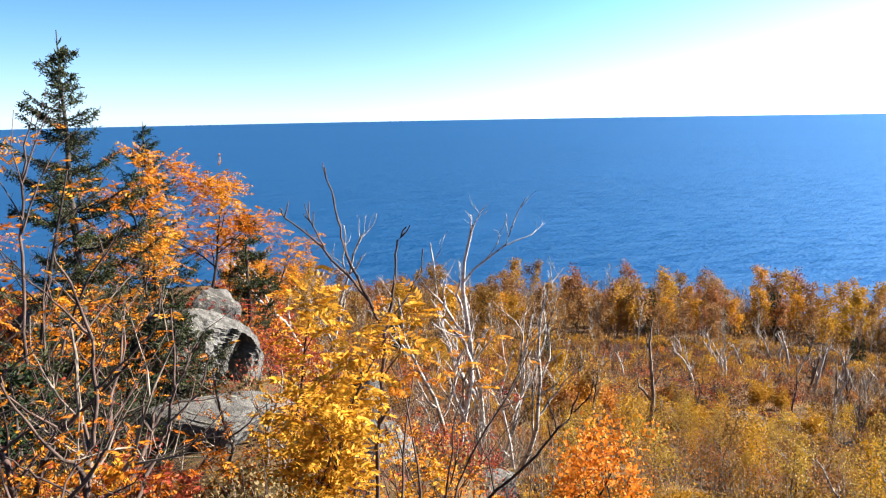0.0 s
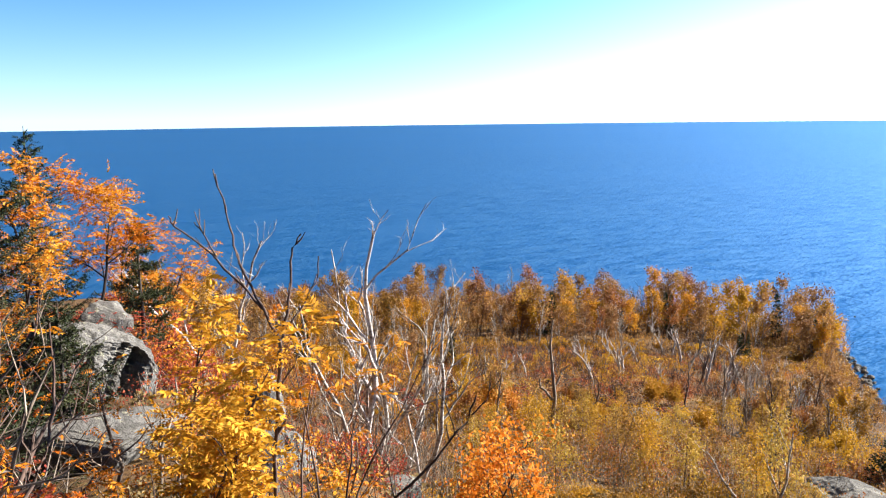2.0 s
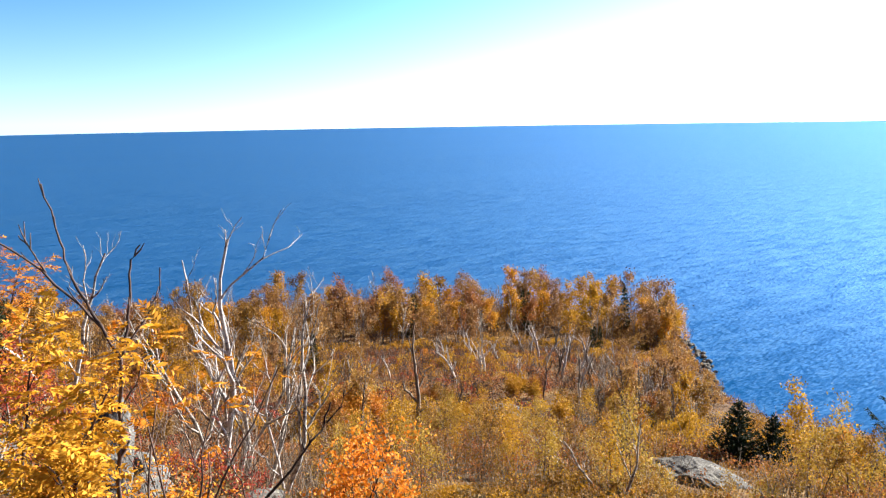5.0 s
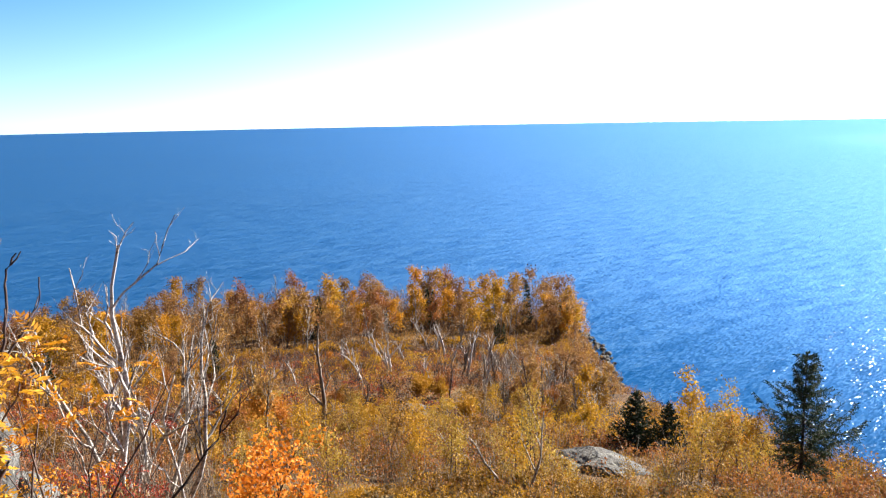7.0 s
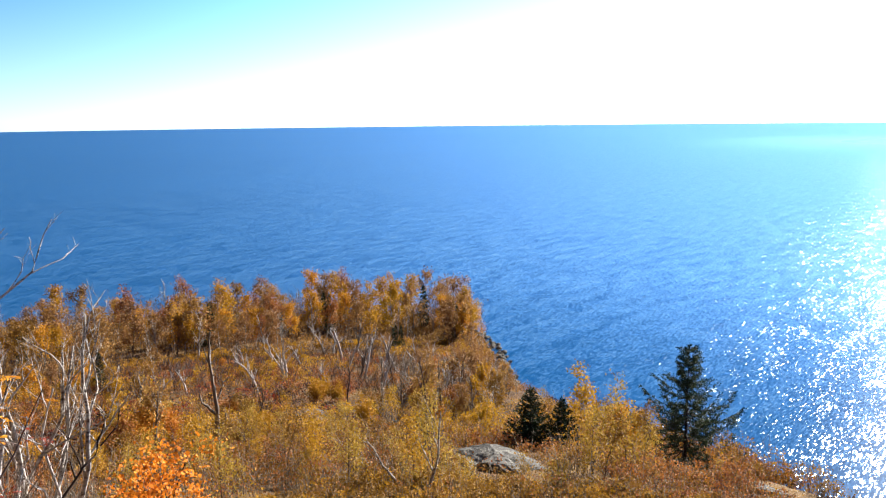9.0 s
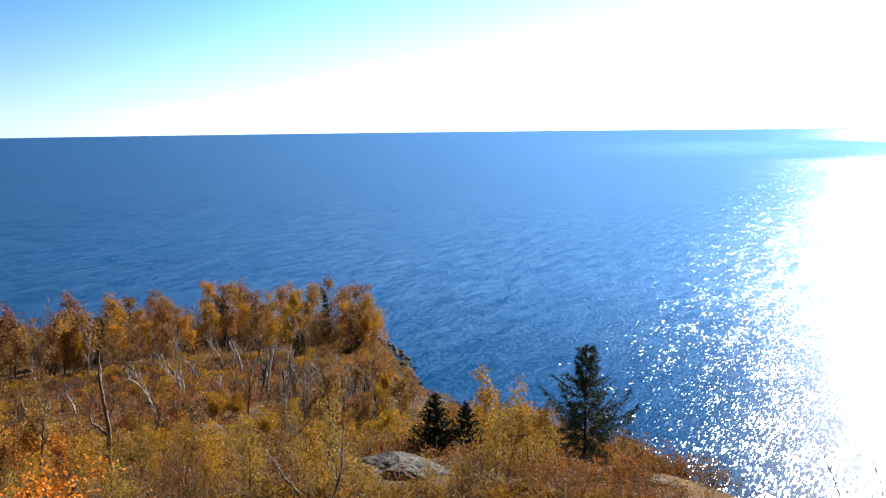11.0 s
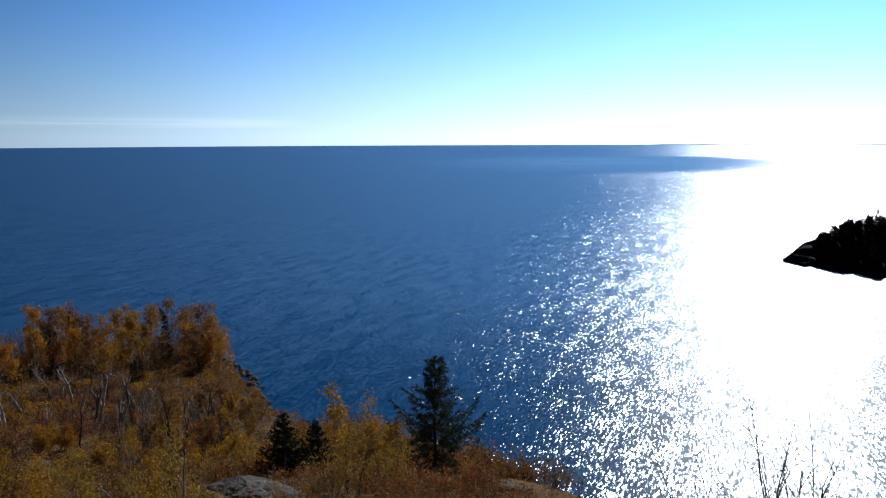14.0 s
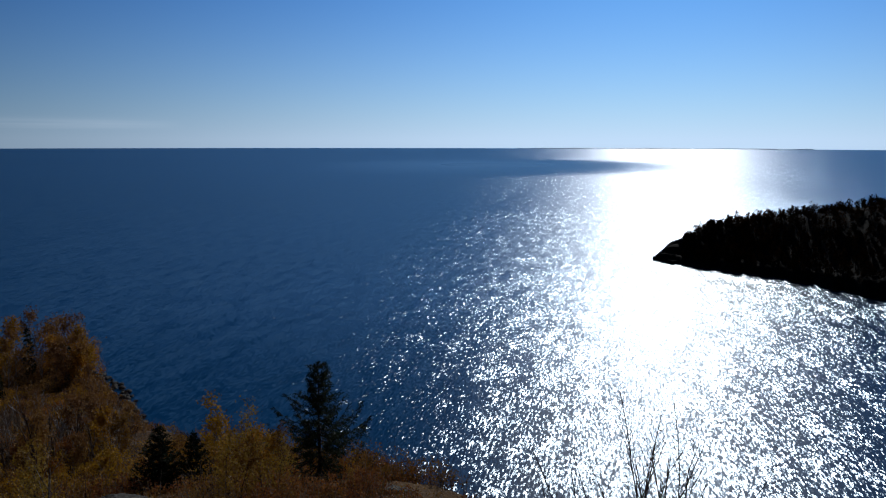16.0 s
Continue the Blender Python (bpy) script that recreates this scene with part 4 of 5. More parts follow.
# tall bare twigs against the sky
for i, (a, d, h) in enumerate(((-27.6, 12.5, 4.7), (-29.4, 12.0, 4.6), (-31.0, 13.0, 5.2))):
    set_at(bare_shrub("bare_shrub", "tall leafless rowan with a few orange leaves", 93 + i, h, 0.035, 2, (7, 4), 0.5, M_TWIG, 40, M_ORANGE, wob=0.1, width=0.2, ratio=0.3, lean=0.06), at(a, d, i * 70))
# leafless shrubs in the foreground
for i, (a, d, h, few) in enumerate(((-30.5, 5.2, 2.3, 26), (-26.8, 5.6, 2.5, 30), (-22.8, 6.0, 2.2, 34), (-18.8, 7.0, 1.9, 30), (-32.5, 6.5, 2.8, 30), (-12.0, 9.5, 1.5, 30))):
    set_at(bare_shrub("bare_shrub", "grey leafless shrub with a few red and orange leaves", 50 + i, h, 0.036, 2 if i != 5 else 3, (6, 4), 0.55, M_GREY if i % 2 else M_TWIG, few, M_ORANGE, wob=0.2, width=0.2), at(a, d, i * 50))
for i, (a, d, h) in enumerate(((-0.8, 7.0, 1.9), (1.8, 8.0, 1.7), (4.2, 8.5, 1.5), (-2.5, 9.0, 1.9), (6.5, 9.0, 1.2), (0.5, 10.0, 2.0))):
    set_at(bare_shrub("bare_shrub", "slender reddish-brown stems without leaves", 70 + i, h, 0.014, 2, (4, 3), 0.45, M_TWIG, 8, M_RED, wob=0.12, width=0.15), at(a, d, i * 50))
# bushes on the brink of the cliff towards the sun
for i, (a, d, h) in enumerate(((74.3, 13.5, 4.6), (75.9, 13.2, 4.8), (75.1, 13.0, 4.3), (69.2, 14.5, 3.6), (73.6, 13.2, 3.8), (76.8, 12.5, 3.9))):
    set_at(bare_shrub("bare_shrub", "thin dark upright twigs on the cliff edge", 80 + i, h, 0.025, 5, (20, 6), 0.45, M_BARK, 30, M_DARK, wob=0.09, width=0.12, start=0.4, ratio=0.17, lean=0.05), at(a, d, i * 50))

def crooked_birch(seed, h, radius, lean, material, forks=5, levels=3, name="dead_birch", label="dead white birch with broken bare branches", category="dead birch", group="dead birches in the clump"):
    """A dead birch: a kinked trunk, rising kinked limbs and short broken twigs."""
    rng = np.random.RandomState(seed)
    thing = tree_box(name, label, category, group)
    tubes = []

    def grow(p, d, length, rad, level, limb):
        n = (9, 6, 4, 3)[level]
        pts = [p]
        for k in range(n):
            d = unit(d + rng.normal(size=3) * (0.17, 0.3, 0.32, 0.3)[level] * np.array([1, 1, 0.4]) + [0, 0, (0.1, 0.2, 0.14, 0.1)[level]])
            pts.append(pts[-1] + d * length / n * rng.uniform(0.8, 1.2))
        pts = np.array(pts)
        rr = rad * (1 - np.linspace(0, 0.66, n + 1)) * rng.uniform(0.9, 1.1, n + 1)
        tubes.append((limb, pts, rr, (7, 5, 4, 3)[level]))
        if level == levels:
            return
        many = (forks, 4, 3)[level]
        for k in range(many):
            f = (0.28 if level == 0 else 0.2) + 0.7 * (k + rng.uniform(0.1, 0.9)) / many
            m = min(int(f * n), n - 1)
            q = pts[m] + (pts[m + 1] - pts[m]) * (f * n - m)
            turn = rng.uniform(0, 2 * np.pi)
            out = unit(unit(pts[m + 1] - pts[m]) * 0.8 + np.array([math.cos(turn), math.sin(turn), 0.1]) * rng.uniform(0.45, 0.85))
            grow(q, out, length * (0.5, 0.5, 0.45)[level] * (1.2 - 0.6 * f) * rng.uniform(0.5, 1.1), rr[m] * (0.62, 0.6, 0.55)[level], level + 1, 1 + k if level == 0 else limb)

    grow(np.array([0, 0, -0.3]), unit([lean, rng.normal() * 0.06, 1.0]), h, radius, 0, 0)
    stout = [row for row in tubes if row[3] > 4 or levels < 3]
    limbs = wood(thing, stout, material)
    twigs = {}
    for limb, pts, rr, sides in tubes:
        if sides <= 4 and levels == 3:
            tube(twigs.setdefault(limb, Geo()), pts, rr, sides)
    for k in sorted(twigs):
        part("branchwork", twigs[k].mesh("branchwork", material, True), limbs[k])
    return thing


# the clump of dead white birches
for i, (a, d, h, radius, lean) in enumerate((
        (1.0, 25.0, 9.8, 0.12, 0.2), (0.3, 26.0, 7.4, 0.09, -0.06), (1.2, 25.5, 7.2, 0.1, 0.12), (2.9, 26.5, 7.6, 0.1, -0.1), (3.7, 26.0, 6.6, 0.08, 0.05), (4.6, 25.0, 7.2, 0.1, 0.16),
        (5.2, 26.5, 6.0, 0.07, 0.1), (-2.0, 27.0, 5.4, 0.07, -0.05), (-9.0, 26.5, 5.8, 0.08, 0.05), (-10.2, 26.0, 5.0, 0.07, -0.05), (2.0, 24.5, 6.0, 0.07, 0.0), (2.3, 26.0, 7.0, 0.08, -0.06))):
    set_at(crooked_birch(130 + i, h, radius, lean, M_BIRCH if i % 3 else M_SNAG, 6 if i == 0 else 5), at(a, d, 0, 1, 0.1))

# ---- the slope ----
set_at(spruce("fir", "dense dark green young fir on the slope", 201, 4.0, 2.0, 20, 10, M_NEEDLE_DARK, 0.12, 0.24, 12, category="fir", cone=1.0), at(38.4, 47.5, 0))
set_at(spruce("fir", "dense dark green young fir on the slope", 202, 3.8, 1.7, 18, 10, M_NEEDLE_DARK, 0.15, 0.24, 12, category="fir", cone=1.0), at(40.7, 48.5, 60))
set_at(spruce("spruce", "tall thin-crowned spruce at the cliff edge", 203, 7.6, 4.4, 30, 8, M_NEEDLE_GREY, 0.6, 0.34, 11, 0.1, lower=0.03, cone=1.1, needle=0.14, droop=0.42), at(49.6, 48.0, 20))


def snag(seed, h, material, limbs=6):
    return crooked_birch(seed, h, 0.2, 0.02, material, limbs, 2, "snag", "bare grey snag of a dead birch", "dead tree", "snags on the slope")


set_at(limb_tree("snag", "tall weathered grey snag with stubby limbs", [
    ([(0.1, 0, -0.4), (0, 0.05, 1.6), (0.06, 0, 3.2), (-0.05, 0, 4.6), (-0.16, 0.05, 6.0), (-0.05, 0.05, 7.2)], 0.22, 0.06),
    ([(-0.03, 0, 2.9), (-0.35, 0.1, 3.4), (-0.62, 0.1, 3.6), (-0.7, 0.1, 4.1)], 0.12, 0.06),
    ([(0.03, 0, 3.6), (0.35, 0.1, 4.1), (0.5, 0.1, 4.5), (0.85, 0.1, 4.7)], 0.1, 0.045),
    ([(-0.1, 0, 5.4), (-0.3, 0.1, 6.0), (-0.34, 0.1, 6.5)], 0.07, 0.03),
    ([(-0.08, 0, 4.9), (0.2, -0.1, 5.4), (0.24, -0.1, 5.8)], 0.06, 0.03),
    ([(0.05, 0, 2.3), (0.4, -0.2, 2.6), (0.5, -0.2, 3.0)], 0.08, 0.04)], M_GREY), at(15.2, 52.0, 0, 1.3, 0.1))
proto = [set_at(snag(2 + i, 6.0, M_SNAG if i != 2 else M_GREY, 5 + i % 3), at(a, d)) for i, (a, d) in enumerate(((19.9, 112.0), (18.0, 97.0), (25.5, 110.0), (27.6, 109.0), (23.6, 144.0)))]
rng = np.random.RandomState(9)
SNAGS = [(20.1, 113, 1.1), (22.4, 168, 0.9), (16.5, 146, 0.6), (27.3, 83, 0.7), (28.1, 110, 0.95), (24.2, 140, 1.2), (25.9, 111, 0.9), (26.3, 134, 0.8), (28.6, 96, 0.7), (30.4, 104, 0.8), (13.2, 108, 0.8), (11.4, 98, 0.7), (9.6, 90, 0.8), (8.2, 76, 0.6), (21.2, 128, 0.7), (31.6, 88, 0.8), (32.4, 84, 0.6), (34.4, 78, 0.7), (29.4, 120, 0.8), (17.2, 122, 0.7), (14.8, 128, 0.8), (6.4, 84, 0.7), (30.2, 36, 0.45), (35.6, 92, 0.6), (23.0, 100, 0.55), (24.6, 122, 0.8), (22.9, 150, 0.8), (25.2, 152, 0.9), (18.9, 140, 0.8)]
for i, (a, d, k) in enumerate(SNAGS):
    copy_at(proto[i % 5], a, d, rng.uniform(0, 360), k * rng.uniform(1.0, 1.3), 0.05, (rng.normal() * 1.5, rng.normal() * 1.5))
# greyish leafless trees on the slope
rng2 = np.random.RandomState(77)
for i, (a, d, h) in enumerate(((30.3, 62.0, 6.5), (29.0, 60.0, 5.0), (33.2, 66.0, 6.0), (34.2, 64.0, 5.0), (18.2, 70.0, 4.5), (27.2, 88.0, 6.0), (28.2, 92.0, 6.0), (11.0, 60.0, 5.0), (24.6, 82.0, 5.0), (31.6, 76.0, 5.5))):
    th = tree_box("bare_tree", "leafless grey birch with a fine twig crown", "birch", "leafless birches on the slope")
    tubes, tips = skeleton(rng2, h, 0.13, (12, 5, 3), 0.36, 0.08, 0.9, 0.22, (rng2.normal() * 0.05, 0), 0.2, (5, 4, 3, 3), 0.36)
    wood(th, tubes, M_GREY if i % 2 else M_TWIG)
    set_at(th, at(a, d, i * 50))
# leaning pale stems close under the lookout
for i, (a, d, h) in enumerate(((29.6, 27.0, 2.6), (30.6, 26.5, 3.2), (26.6, 33.0, 2.2))):
    rng2 = np.random.RandomState(300 + i)
    th = tree_box("dead_birch", "leaning pale dead birch stem in yellow brush", "dead birch")
    tubes, tips = skeleton(rng2, h, 0.06, (5, 3), 0.5, 0.1, 0.4, 0.3, (-0.35 if i != 1 else 0.15, 0.1), 0.3)
    wood(th, tubes, M_BIRCH)
    set_at(th, at(a, d))


def sapling(seed, h, leaf, n, size, name="birch_sapling", label="young birch with small golden leaves", bark_m=None):
    rng = np.random.RandomState(seed)
    th = tree_box(name, label, "sapling", "young birches on the slope")
    tubes, tips = skeleton(rng, h, 0.03, (12, 3), 0.42, 0.08, 0.5, 0.15, (0, 0), 0.15, (5, 3, 3), 0.36)
    wood(th, tubes, bark_m or M_TWIG, False)
    g = Geo()
    scatter(g, [p for p, d in tips], n, 0.2, size, size * 0.75, rng=rng)
    part("foliage", g.mesh("foliage", leaf), th)
    return th


protos = [set_at(sapling(400 + i, h * 1.25, leaf, 8, 0.105), at(a, d)) for i, (a, d, h, leaf) in enumerate(((45.8, 30.5, 3.0, M_STRAW), (43.2, 33.0, 2.0, M_STRAW), (46.6, 37.0, 2.6, M_OLIVE), (20.0, 34.0, 2.8, M_OLIVE), (31.0, 33.0, 3.0, M_STRAW), (14.0, 36.0, 2.6, M_GOLD)))]
rng = np.random.RandomState(11)
for i in range(130):
    a = rng.uniform(6, 58)
    d = 26 + 44 * rng.rand() ** 1.1
    if (31.0 < a < 39.0 and d < 47) or 46.8 < a < 53.5 or (a > 46.5 and d > 44) or a > 51 or (36 < a < 43.5 and d < 52) or d > float(np.interp(a, SA, SR)) * 0.76:
        continue
    copy_at(protos[i % 6], a, d, rng.uniform(0, 360), rng.uniform(0.5, 0.95), 0.1)


for a, d, k in ((54.2, 36.0, 0.42), (46.7, 33.5, 0.7), (44.6, 31.5, 0.75), (42.6, 32.0, 0.5), (38.2, 31.0, 0.5), (31.2, 27.5, 0.8), (52.2, 36.0, 0.5)):
    copy_at(protos[0 if k > 0.6 else 1], a, d, a * 50 % 360, k, 0.1)


def round_bush(seed, h, leaf, n, size, label):
    """A bush as wide as it is high: several stems and a crown of loose clumps."""
    rng = np.random.RandomState(seed)
    th = tree_box("bush", label, "bush", "bushes on the slope")
    ends = []
    for k in range(4):
        tubes, tips = skeleton(rng, h * rng.uniform(0.7, 1.0), 0.03, (6, 3), 0.5, 0.12, 0.6, 0.2, (rng.normal() * 0.32, rng.normal() * 0.32), 0.2, (4, 3, 3), 0.45)
        wood(th, tubes, M_TWIG, False, "stem")
        ends += [p for p, d in tips]
    g = Geo()
    scatter(g, ends, n, 0.16 * h ** 0.5, size, size * 0.8, rng=rng)
    part("foliage", g.mesh("foliage", leaf), th)
    return th


bushes = [set_at(round_bush(440 + i, 2.6, leaf, 8, 0.17, label), at(a, d)) for i, (a, d, leaf, label) in enumerate((
    (34.4, 60.0, M_GOLD, "rounded golden bush on the brown slope"), (22.8, 86.0, M_GOLD, "rounded golden bush on the brown slope"),
    (12.0, 64.0, M_AMBER, "orange-brown bush on the slope"), (26.8, 74.0, M_OLIVE, "straw-coloured bush on the slope"),
    (29.6, 80.0, M_BROWN, "russet bush thinning its leaves")))]
rng = np.random.RandomState(13)
SPOTS = [(22.2, 84, 1.0, 1), (23.4, 88, 0.9, 0), (24.0, 83, 0.8, 1), (10.2, 62, 1.6, 2), (11.4, 66, 1.4, 2), (8.8, 70, 1.2, 0), (9.8, 60, 1.0, 2), (30.4, 70, 0.9, 0), (31.5, 64, 0.8, 2), (33.0, 58, 0.8, 0), (17.0, 60, 0.8, 3), (18.4, 66, 0.9, 0), (26.0, 66, 0.9, 1), (32.2, 100, 1.1, 1), (31.0, 112, 1.2, 2)]
for i in range(75):
    a, d = rng.uniform(-10, 34), 58 + 92 * rng.rand() ** 0.8
    if (19 < a < 29 and 92 < d < 125 and i % 3) or (20.5 < a < 23.5 and d < 82) or (27.2 < a < 29.2 and d < 70):
        continue
    SPOTS.append((a, d, rng.uniform(0.55, 1.15), rng.randint(0, 5)))
for a, d, k, which in SPOTS:
    copy_at(bushes[which], a, d, rng.uniform(0, 360), k, 0.1)


def brush(name, label, material, seed, count, az_range, r_range, height, n_leaf, size, stems=0, stem_m=None, clump=None, width=0.5, bias=0.5, bank=False):
    """Undergrowth too dense to count: tufts of leaves on thin stems all over a stretch of the slope."""
    rng = np.random.RandomState(seed)
    a = rng.uniform(*az_range, count * 3)
    d = r_range[0] + (r_range[1] - r_range[0]) * rng.rand(count * 3) ** bias
    x, y = d * np.sin(np.radians(a)), d * np.cos(np.radians(a))
    keep = d < np.interp(a, SA, SR) * np.where(a > 40, 0.82, np.where(a > 33.5, 0.83, 0.95)) - 1
    for ra, rd, rr in BARE:
        rx, ry = polar(ra, rd)
        keep &= np.hypot(x - rx, y - ry) > rr
    if not bank:
        keep &= ~((a > 35.2) & (d > 120)) & ~((a > 36.5) & (d > 78))
    if clump is not None:
        keep &= bumps(x, y, clump) + rng.normal(size=len(x)) * 0.4 > 0.1
    x, y, d = x[keep][:count], y[keep][:count], d[keep][:count]
    z = ground(x, y)
    h = height * rng.uniform(0.5, 1.25, len(x)) * (1 + 0.25 * bumps(x, y, 0.17))
    h = np.maximum(h, height * 0.3)
    geo = Geo()
    n = n_leaf
    ang, rad = rng.uniform(0, 2 * np.pi, (len(x), n)), np.sqrt(rng.rand(len(x), n))
    hh = rng.beta(2.2, 1.3, (len(x), n))
    w = (width * (0.6 + 0.8 * rng.rand(len(x))) * (0.8 + height * 0.25))[:, None] * (0.45 + 0.75 * np.sin(np.pi * np.clip(hh, 0.05, 0.95)))
    P = np.stack([x[:, None] + np.cos(ang) * rad * w, y[:, None] + np.sin(ang) * rad * w, z[:, None] + hh * h[:, None]], -1).reshape(-1, 3)
    s = (size * np.clip(d / (0.5 * (r_range[0] + r_range[1])), 0.6, 1.6))[:, None] * rng.uniform(0.6, 1.35, (len(x), n))
    if n:
        leaves(geo, P, rng.normal(size=P.shape) + [0, 0, 0.1], s.ravel(), s.ravel() * 0.75, 0.25, rng)
        ob = new(name, geo.mesh(name, material))
        tagged(ob, label, "brush", kind="stuff")
    if stems:
        g = Geo()
        for i in range(len(x)):
            for _ in range(stems):
                b = np.array([x[i], y[i], z[i] - 0.05]) + rng.normal(size=3) * [0.12, 0.12, 0]
                o = rng.normal(size=3) * [0.28, 0.28, 0] * h[i]
                m = b + o * 0.4 + [0, 0, h[i] * 0.55]
                t = b + o + [0, 0, h[i] * rng.uniform(0.85, 1.2)]
                r0 = 0.004 + 0.00022 * d[i]
                tube(g, [b, m, t], [r0 * 1.3, r0, r0 * 0.5], 3)
        ob = new(name + "_stems", g.mesh(name, stem_m or M_TWIG))
        tagged(ob, "thin bare stems of the brush on the slope", "brush", kind="stuff")


# stretches of rock and foreground that stay free: az, r, radius
BARE = [(-16.6, 17, 1.7), (-17.3, 13, 1.4), (33.9, 45, 2.0), (34.6, 42, 2.2), (35.6, 39, 2.3), (36.6, 36, 2.3), (37.6, 33.3, 2.2), (37.6, 30.0, 1.6), (36.4, 32.6, 1.8), (21.9, 74, 2.2), (28.2, 62, 1.3), (55.2, 40, 2.3), (58.4, 38.5, 2.0), (56.6, 36.5, 2.0), (57.2, 34.0, 1.8), (25.4, 38, 0.8), (49.6, 46, 2.6), (49.5, 42, 2.4), (49.4, 38, 1.8), (-17.4, 11.3, 1.3), (-17.5, 9.5, 0.9), (-7.2, 11.5, 0.5), (-6.2, 14, 0.6)]
brush("brown_brush", "rust and brown shrubs covering the slope", M_BROWN, 1, 1500, (-13, 60), (22, 62), 1.1, 60, 0.12, 4, M_GREY, width=0.5)
brush("olive_brush", "olive and yellow shrubs covering the slope", M_OLIVE, 2, 900, (4, 62), (24, 62), 1.3, 60, 0.12, 4, M_GREY, width=0.5, clump=0.16)
brush("gold_brush", "golden birch brush on the slope", M_GOLD, 3, 420, (6, 60), (26, 75), 1.9, 85, 0.125, 4, M_GREY, width=0.55, clump=0.3)
brush("rust_brush", "reddish-brown brush on the lower slope", M_BROWN, 4, 1700, (-14, 40), (58, 150), 1.1, 50, 0.19, 2, width=0.9)
brush("amber_brush", "amber birch brush on the lower slope", M_GOLD, 5, 850, (-14, 40), (58, 160), 1.9, 80, 0.2, 2, width=0.85, clump=0.12)
brush("straw_brush", "straw and olive shrubs on the lower slope", M_OLIVE, 24, 520, (-14, 38), (55, 160), 1.5, 60, 0.18, 2, width=0.85, clump=0.1)
brush("red_brush", "dull red low shrubs on the lower slope", M_RED, 6, 260, (-14, 36), (62, 140), 0.9, 50, 0.17, 0, width=0.9, clump=0.14)
brush("bare_brush", "grey leafless brush on the lower slope", M_TWIG, 7, 1300, (-14, 40), (45, 190), 2.0, 0, 0.1, 4, M_TWIG)
brush("grey_brush", "grey leafless brush by the dead birches", M_TWIG, 17, 110, (-9, 9), (16, 34), 2.0, 0, 0.1, 5, M_GREY)
brush("twig_thicket", "purplish-grey leafless thicket on the flank of the point", M_TWIG, 27, 340, (27, 37.5), (56, 125), 2.6, 0, 0.1, 6, M_GREY)
brush("twig_thicket", "purplish-grey leafless thicket in the clearing", M_TWIG, 28, 420, (4, 30), (84, 150), 2.2, 0, 0.1, 6, M_TWIG)
brush("undergrowth", "brown undergrowth beneath the birch wood", M_RUST, 8, 1500, (-16, 39), (145, 225), 2.2, 40, 0.34, 0, width=1.4)
# close under the lookout
brush("red_shrubs", "low red-leaved shrubs among the rocks", M_RED, 9, 420, (-34, 4), (7, 30), 0.75, 90, 0.06, 4, width=0.42)
brush("orange_shrubs", "low orange-leaved shrubs among the rocks", M_ORANGE, 10, 130, (-34, 1), (7.5, 27), 0.9, 90, 0.075, 3, width=0.42)
brush("yellow_shrubs", "low yellow-leaved shrubs among the rocks", M_YELLOW, 11, 34, (-34, -5), (6.5, 18), 0.55, 80, 0.06, 3, width=0.4)
brush("straw_litter", "pale straw grass and leaf litter under the lookout", M_GRASS, 29, 420, (-36, -13), (4.2, 10.5), 0.3, 90, 0.04, 3, M_TWIG, width=0.35)
brush("dry_grass", "dry straw-coloured grass tufts", M_GRASS, 12, 500, (-36, 64), (4.5, 28), 0.35, 60, 0.12, 0, width=0.35)
brush("wood_haze", "thin brown crowns filling the birch wood", M_RUST, 35, 420, (-16, 32.5), (178, 222), 6.4, 60, 0.3, 3, M_GREY, width=0.75)
brush("point_brush", "brown brush between the trees of the point", M_RUST, 18, 360, (27, 35.2), (110, 205), 1.7, 50, 0.28, 3, width=1.2)
brush("shore_brush", "rust brush on the bank above the shore", M_RUST, 19, 120, (33.5, 35.2), (115, 190), 1.8, 60, 0.28, 2, width=1.1)
brush("bank_brush", "low rust shrubs on the bank of the point", M_RUST, 23, 250, (33.5, 38.5), (75, 185), 1.0, 60, 0.26, 2, width=1.1, bank=True)
brush("ledge_brush", "brown brush round the pale outcrop", M_STRAW, 20, 220, (29, 41), (27, 37), 0.6, 70, 0.085, 3, M_GREY, width=0.45)
brush("twig_brush", "dark leafless thicket between yellow shrubs", M_DARK, 21, 260, (-10, 48), (28, 95), 1.5, 70, 0.13, 3, M_BARK, width=0.7, clump=0.2)
brush("crimson_brush", "red-leaved bushes on the slope", M_RED, 22, 150, (-12, 30), (24, 100), 1.2, 70, 0.11, 2, width=0.6, clump=0.25)
brush("near_brush", "low brown and straw shrubs under the lookout", M_OLIVE, 25, 420, (7, 54), (17, 28), 0.6, 80, 0.07, 3, M_GREY, width=0.42)
brush("heath_brush", "low russet heath under the lookout", M_GOLD, 26, 420, (4, 54), (16, 29), 0.5, 80, 0.065, 3, M_TWIG, width=0.4)
brush("cliff_scrub", "straw-coloured scrub along the top of the cliff", M_OLIVE, 33, 200, (44, 82), (10, 46), 0.8, 80, 0.08, 3, width=0.5)
brush("amber_scrub", "amber shrubs round the old spruce", M_AMBER, 34, 70, (44, 57), (28, 46), 0.9, 80, 0.09, 3, width=0.5)
brush("cliff_brush", "brown shrubs along the top of the cliff", M_BROWN, 13, 150, (44, 82), (10, 46), 0.85, 80, 0.08, 3, width=0.5)

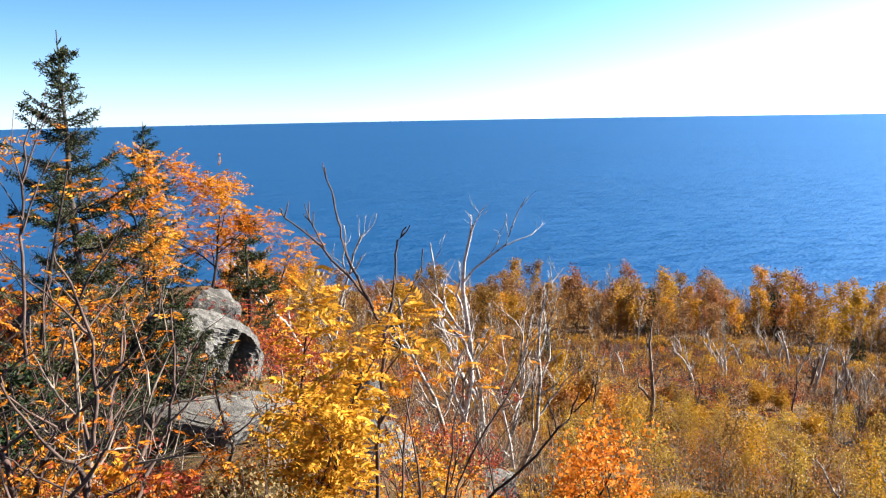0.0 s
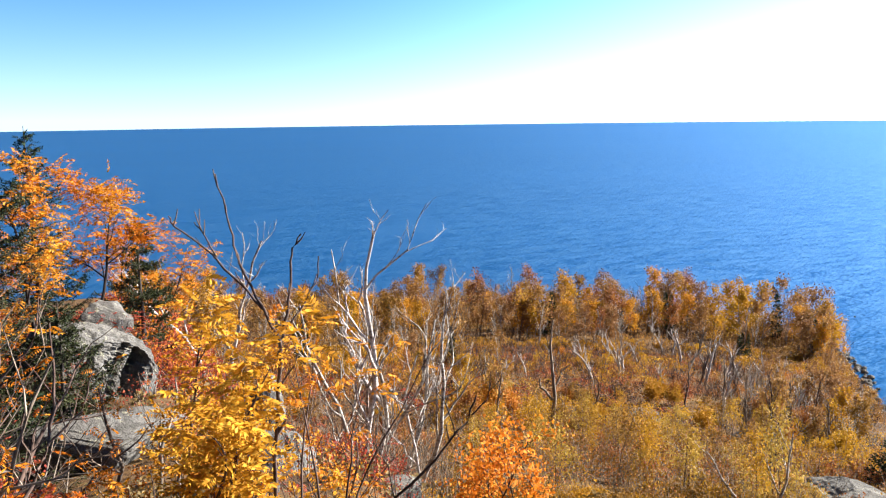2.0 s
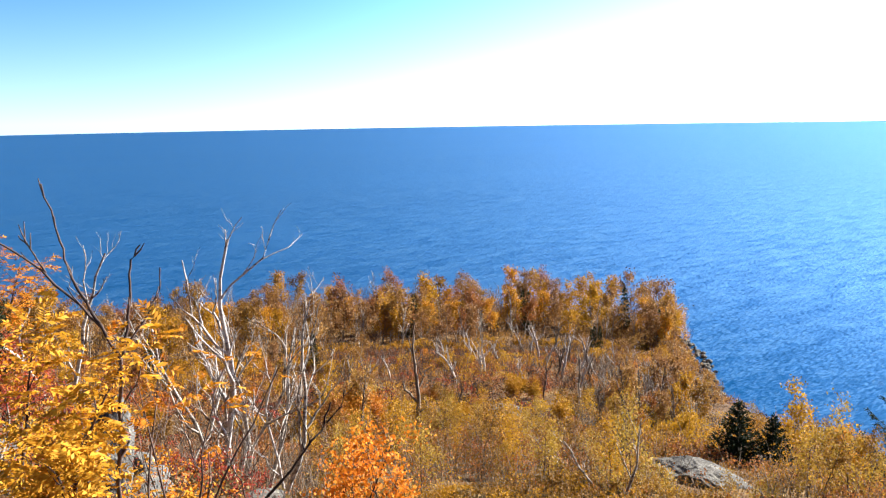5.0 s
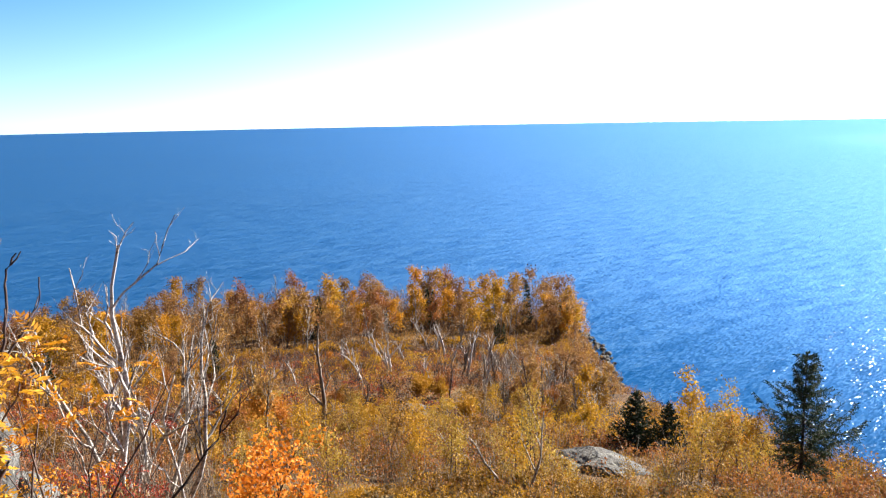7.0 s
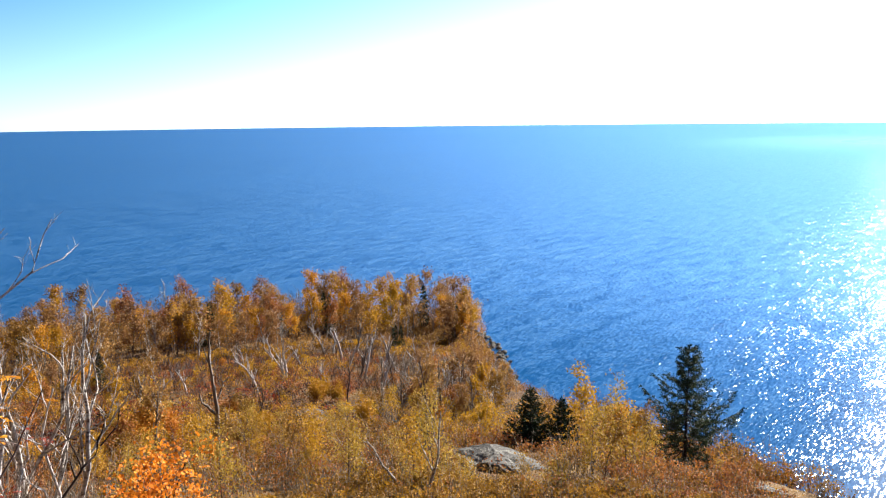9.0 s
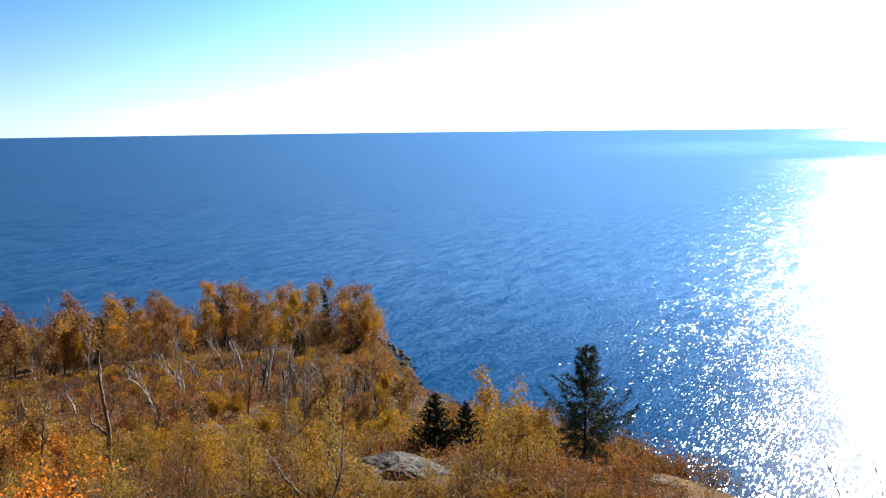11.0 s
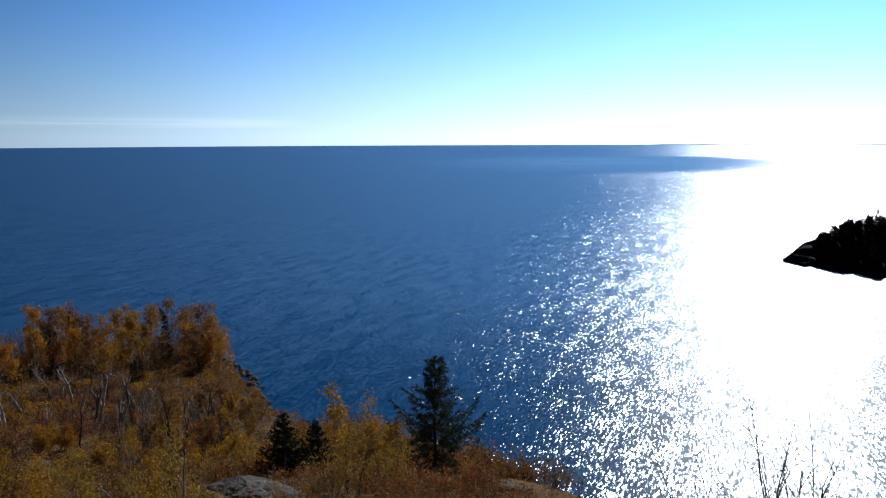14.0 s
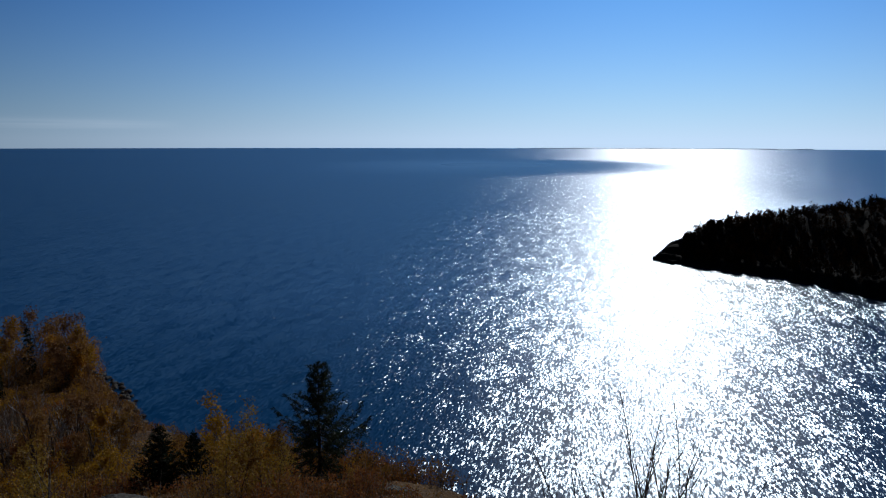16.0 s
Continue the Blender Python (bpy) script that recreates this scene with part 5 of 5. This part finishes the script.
# ---- the birch wood on the point ----
def birch(seed, h, leaf, tips_n, size, bark_m, kids=(11, 4), spread=0.5, start=0.14, ratio=0.38):
    rng = np.random.RandomState(seed)
    th = tree_box("birch", "slender birch with golden autumn crown", "birch", "birches on the point")
    tubes, tips = skeleton(rng, h, 0.12, kids, spread, 0.07, 0.55, start, (rng.normal() * 0.05, rng.normal() * 0.05), 0.15, (5, 3, 3), ratio)
    wood(th, tubes, bark_m, False)
    if tips_n:
        g = Geo()
        scatter(g, [p for p, d in tips], tips_n + 3, 0.46, size, size * 0.8, -0.3, rng)
        part("crown", g.mesh("crown", leaf), th)
    return th


kinds = []
for i, (leaf, n) in enumerate(((M_GOLD, 9), (M_OLIVE, 8), (M_RUST, 8), (M_RUST, 5), (M_GOLD, 6), (M_RUST, 7), (M_BROWN, 6), (M_YELLOW, 9))):
    kinds.append(set_at(birch(500 + i, 8.5, leaf, n, 0.34, M_BIRCH if i % 3 == 0 else M_GREY), at(-8 + i * 5.2, 178 + (i * 37) % 20)))
for i in range(4):
    bare = birch(520 + i, 7.5, None, 0, 0, M_BIRCH, (15, 7), 0.42, 0.25, 0.34)
    tagged(bare, "leafless grey birch among golden ones")
    kinds.append(set_at(bare, at(2 + i * 9, 168)))
rng = np.random.RandomState(21)
placed = []
for i in range(1500):
    a, d = rng.uniform(-16, 35.5), rng.uniform(150, 222)
    lim = float(np.interp(a, SA, SR))
    near = 150 + 16 * float(step(14, 24, a)) + 6 * math.sin(a * 0.9)
    if d > lim - (26 if a > 33 else 8) or d < near:
        continue
    x, y = polar(a, d)
    if any((x - p) ** 2 + (y - q) ** 2 < 11 for p, q in placed):
        continue
    placed.append((x, y))
    k = rng.randint(0, 12)
    copy_at(kinds[k], a, d, rng.uniform(0, 360), 0.8 + 0.65 * rng.rand() ** 1.3, 0.1)
    if len(placed) > 195:
        break
# scattered birches and bare trees between the clearing and the shore, and down the right flank of the point
for i in range(70):
    a, d = (rng.uniform(-15, 12), rng.uniform(85, 152)) if i < 38 else (rng.uniform(29.5, 35.8), rng.uniform(62, 125))
    if d > float(np.interp(a, SA, SR)) - 8:
        continue
    copy_at(kinds[rng.randint(0, 12) if i < 38 else (8, 9, 10, 11, 2, 3)[i % 6]], a, d, rng.uniform(0, 360), rng.uniform(0.4, 0.68), 0.1)
FLANK = ((10.2, 62.0, 0.62, 2), (8.6, 58.0, 0.5, 6), (41.9, 54.0, 0.56, 4), (42.6, 60, 0.45, 10), (44.0, 56, 0.4, 9), (34.6, 70, 0.6, 0), (35.4, 66, 0.5, 1), (33.3, 172, 0.9, 7), (33.9, 168, 0.85, 0), (32.6, 164, 0.9, 2), (33.2, 160, 0.7, 4), (34.0, 158, 0.7, 10), (31.8, 168, 1.0, 5))
BANK = ((32.2, 180, 1.0, 1), (34.4, 150, 0.6, 9), (33.6, 148, 0.6, 3), (31.0, 174, 1.0, 8), (35.6, 140, 0.5, 9), (35.9, 128, 0.5, 2), (36.3, 115, 0.45, 10), (36.6, 104, 0.45, 3), (37.2, 92, 0.4, 11), (35.0, 140, 0.55, 10), (35.4, 132, 0.5, 8), (33.4, 182, 0.85, 6), (45.4, 44, 0.42, 7), (46.0, 45, 0.34, 0), (43.4, 55, 0.42, 10))
for a, d, s, k in FLANK + BANK:
    copy_at(kinds[k], a, d, a * 40 % 360, s, 0.1)
# the brightest crowns
for a, d, k, which in ((21.7, 186, 1.15, 7), (22.2, 190, 1.0, 0), (24.6, 186, 1.05, 7), (34.3, 170, 0.95, 7), (13.2, 164, 1.0, 0), (12.6, 168, 1.0, 7), (13.8, 166, 0.9, 0), (16.2, 176, 0.9, 7), (28.9, 184, 1.0, 0), (26.6, 190, 1.2, 4), (33.2, 158, 0.8, 7)):
    copy_at(kinds[which], a, d, a * 40 % 360, k, 0.1)
# dark conifers among the birches
con = spruce("spruce", "dark spruce among golden birches", 600, 8.0, 1.4, 20, 6, M_NEEDLE_DARK, 0.3, 0.5, 7)
tagged(con, group="spruces on the point")
set_at(con, at(14.6, 172, 0))
for a, d, s in ((15.0, 172, 1.3), (20.0, 186, 0.95), (28.2, 150, 0.75), (28.6, 151, 0.68), (28.0, 152, 0.6), (30.3, 186, 1.4), (32.7, 165, 1.05), (23.4, 184, 1.3), (-3.2, 130, 1.1), (-3.8, 134, 0.9), (7.6, 124, 0.85), (32.8, 170, 0.8), (23.0, 190, 1.2), (3.0, 176, 1.2)):
    copy_at(con, a, d, a * 77 % 360, s, 0.1)

# ---- the woods on the headland ----
rng = np.random.RandomState(31)
geo, stems = Geo(), Geo()
for i in range(3600):
    a = 75.2 + 31 * rng.rand() ** 1.2
    f = rng.uniform(0.03, 0.95)
    p = headland_at(np.array(a), np.array(f))
    if rng.rand() > np.interp(a, [75.2, 76.5, 78], [0.3, 0.7, 1.0]):
        continue
    h = rng.uniform(2.2, 4.6) * np.interp(a, [75.2, 77, 82], [0.5, 0.8, 1.0]) * (1.5 if rng.rand() < 0.06 else 1.0)
    tube(stems, [p, p + [0, 0, h * 0.7]], [0.08, 0.02], 3)
    n = 55
    conifer = rng.rand() < 0.4
    t = rng.rand(n) ** (0.7 if conifer else 0.9)
    w = (1 - t) * h * 0.24 + 0.15 if conifer else np.sin(np.pi * np.clip(t * 0.85 + 0.12, 0, 1)) * h * 0.3
    ang = rng.uniform(0, 2 * np.pi, n)
    q = np.sqrt(rng.rand(n))
    P = p + np.stack([np.cos(ang) * w * q, np.sin(ang) * w * q, h * (0.12 + 0.88 * t)], -1)
    leaves(geo, P, rng.normal(size=(n, 3)) + [0, 0, -0.2], rng.uniform(0.4, 0.8, n), rng.uniform(0.3, 0.6, n), 0.2, rng)
tagged(new("headland_woods", geo.mesh("headland_woods", M_FARWOOD_BACKLIT)), "mixed woods covering the headland, coloured near-black as seen against the sun", "woods", kind="stuff")
tagged(new("headland_trunks", stems.mesh("headland_trunks", M_BARK)), "dark trunks of the headland woods", "woods", kind="stuff")
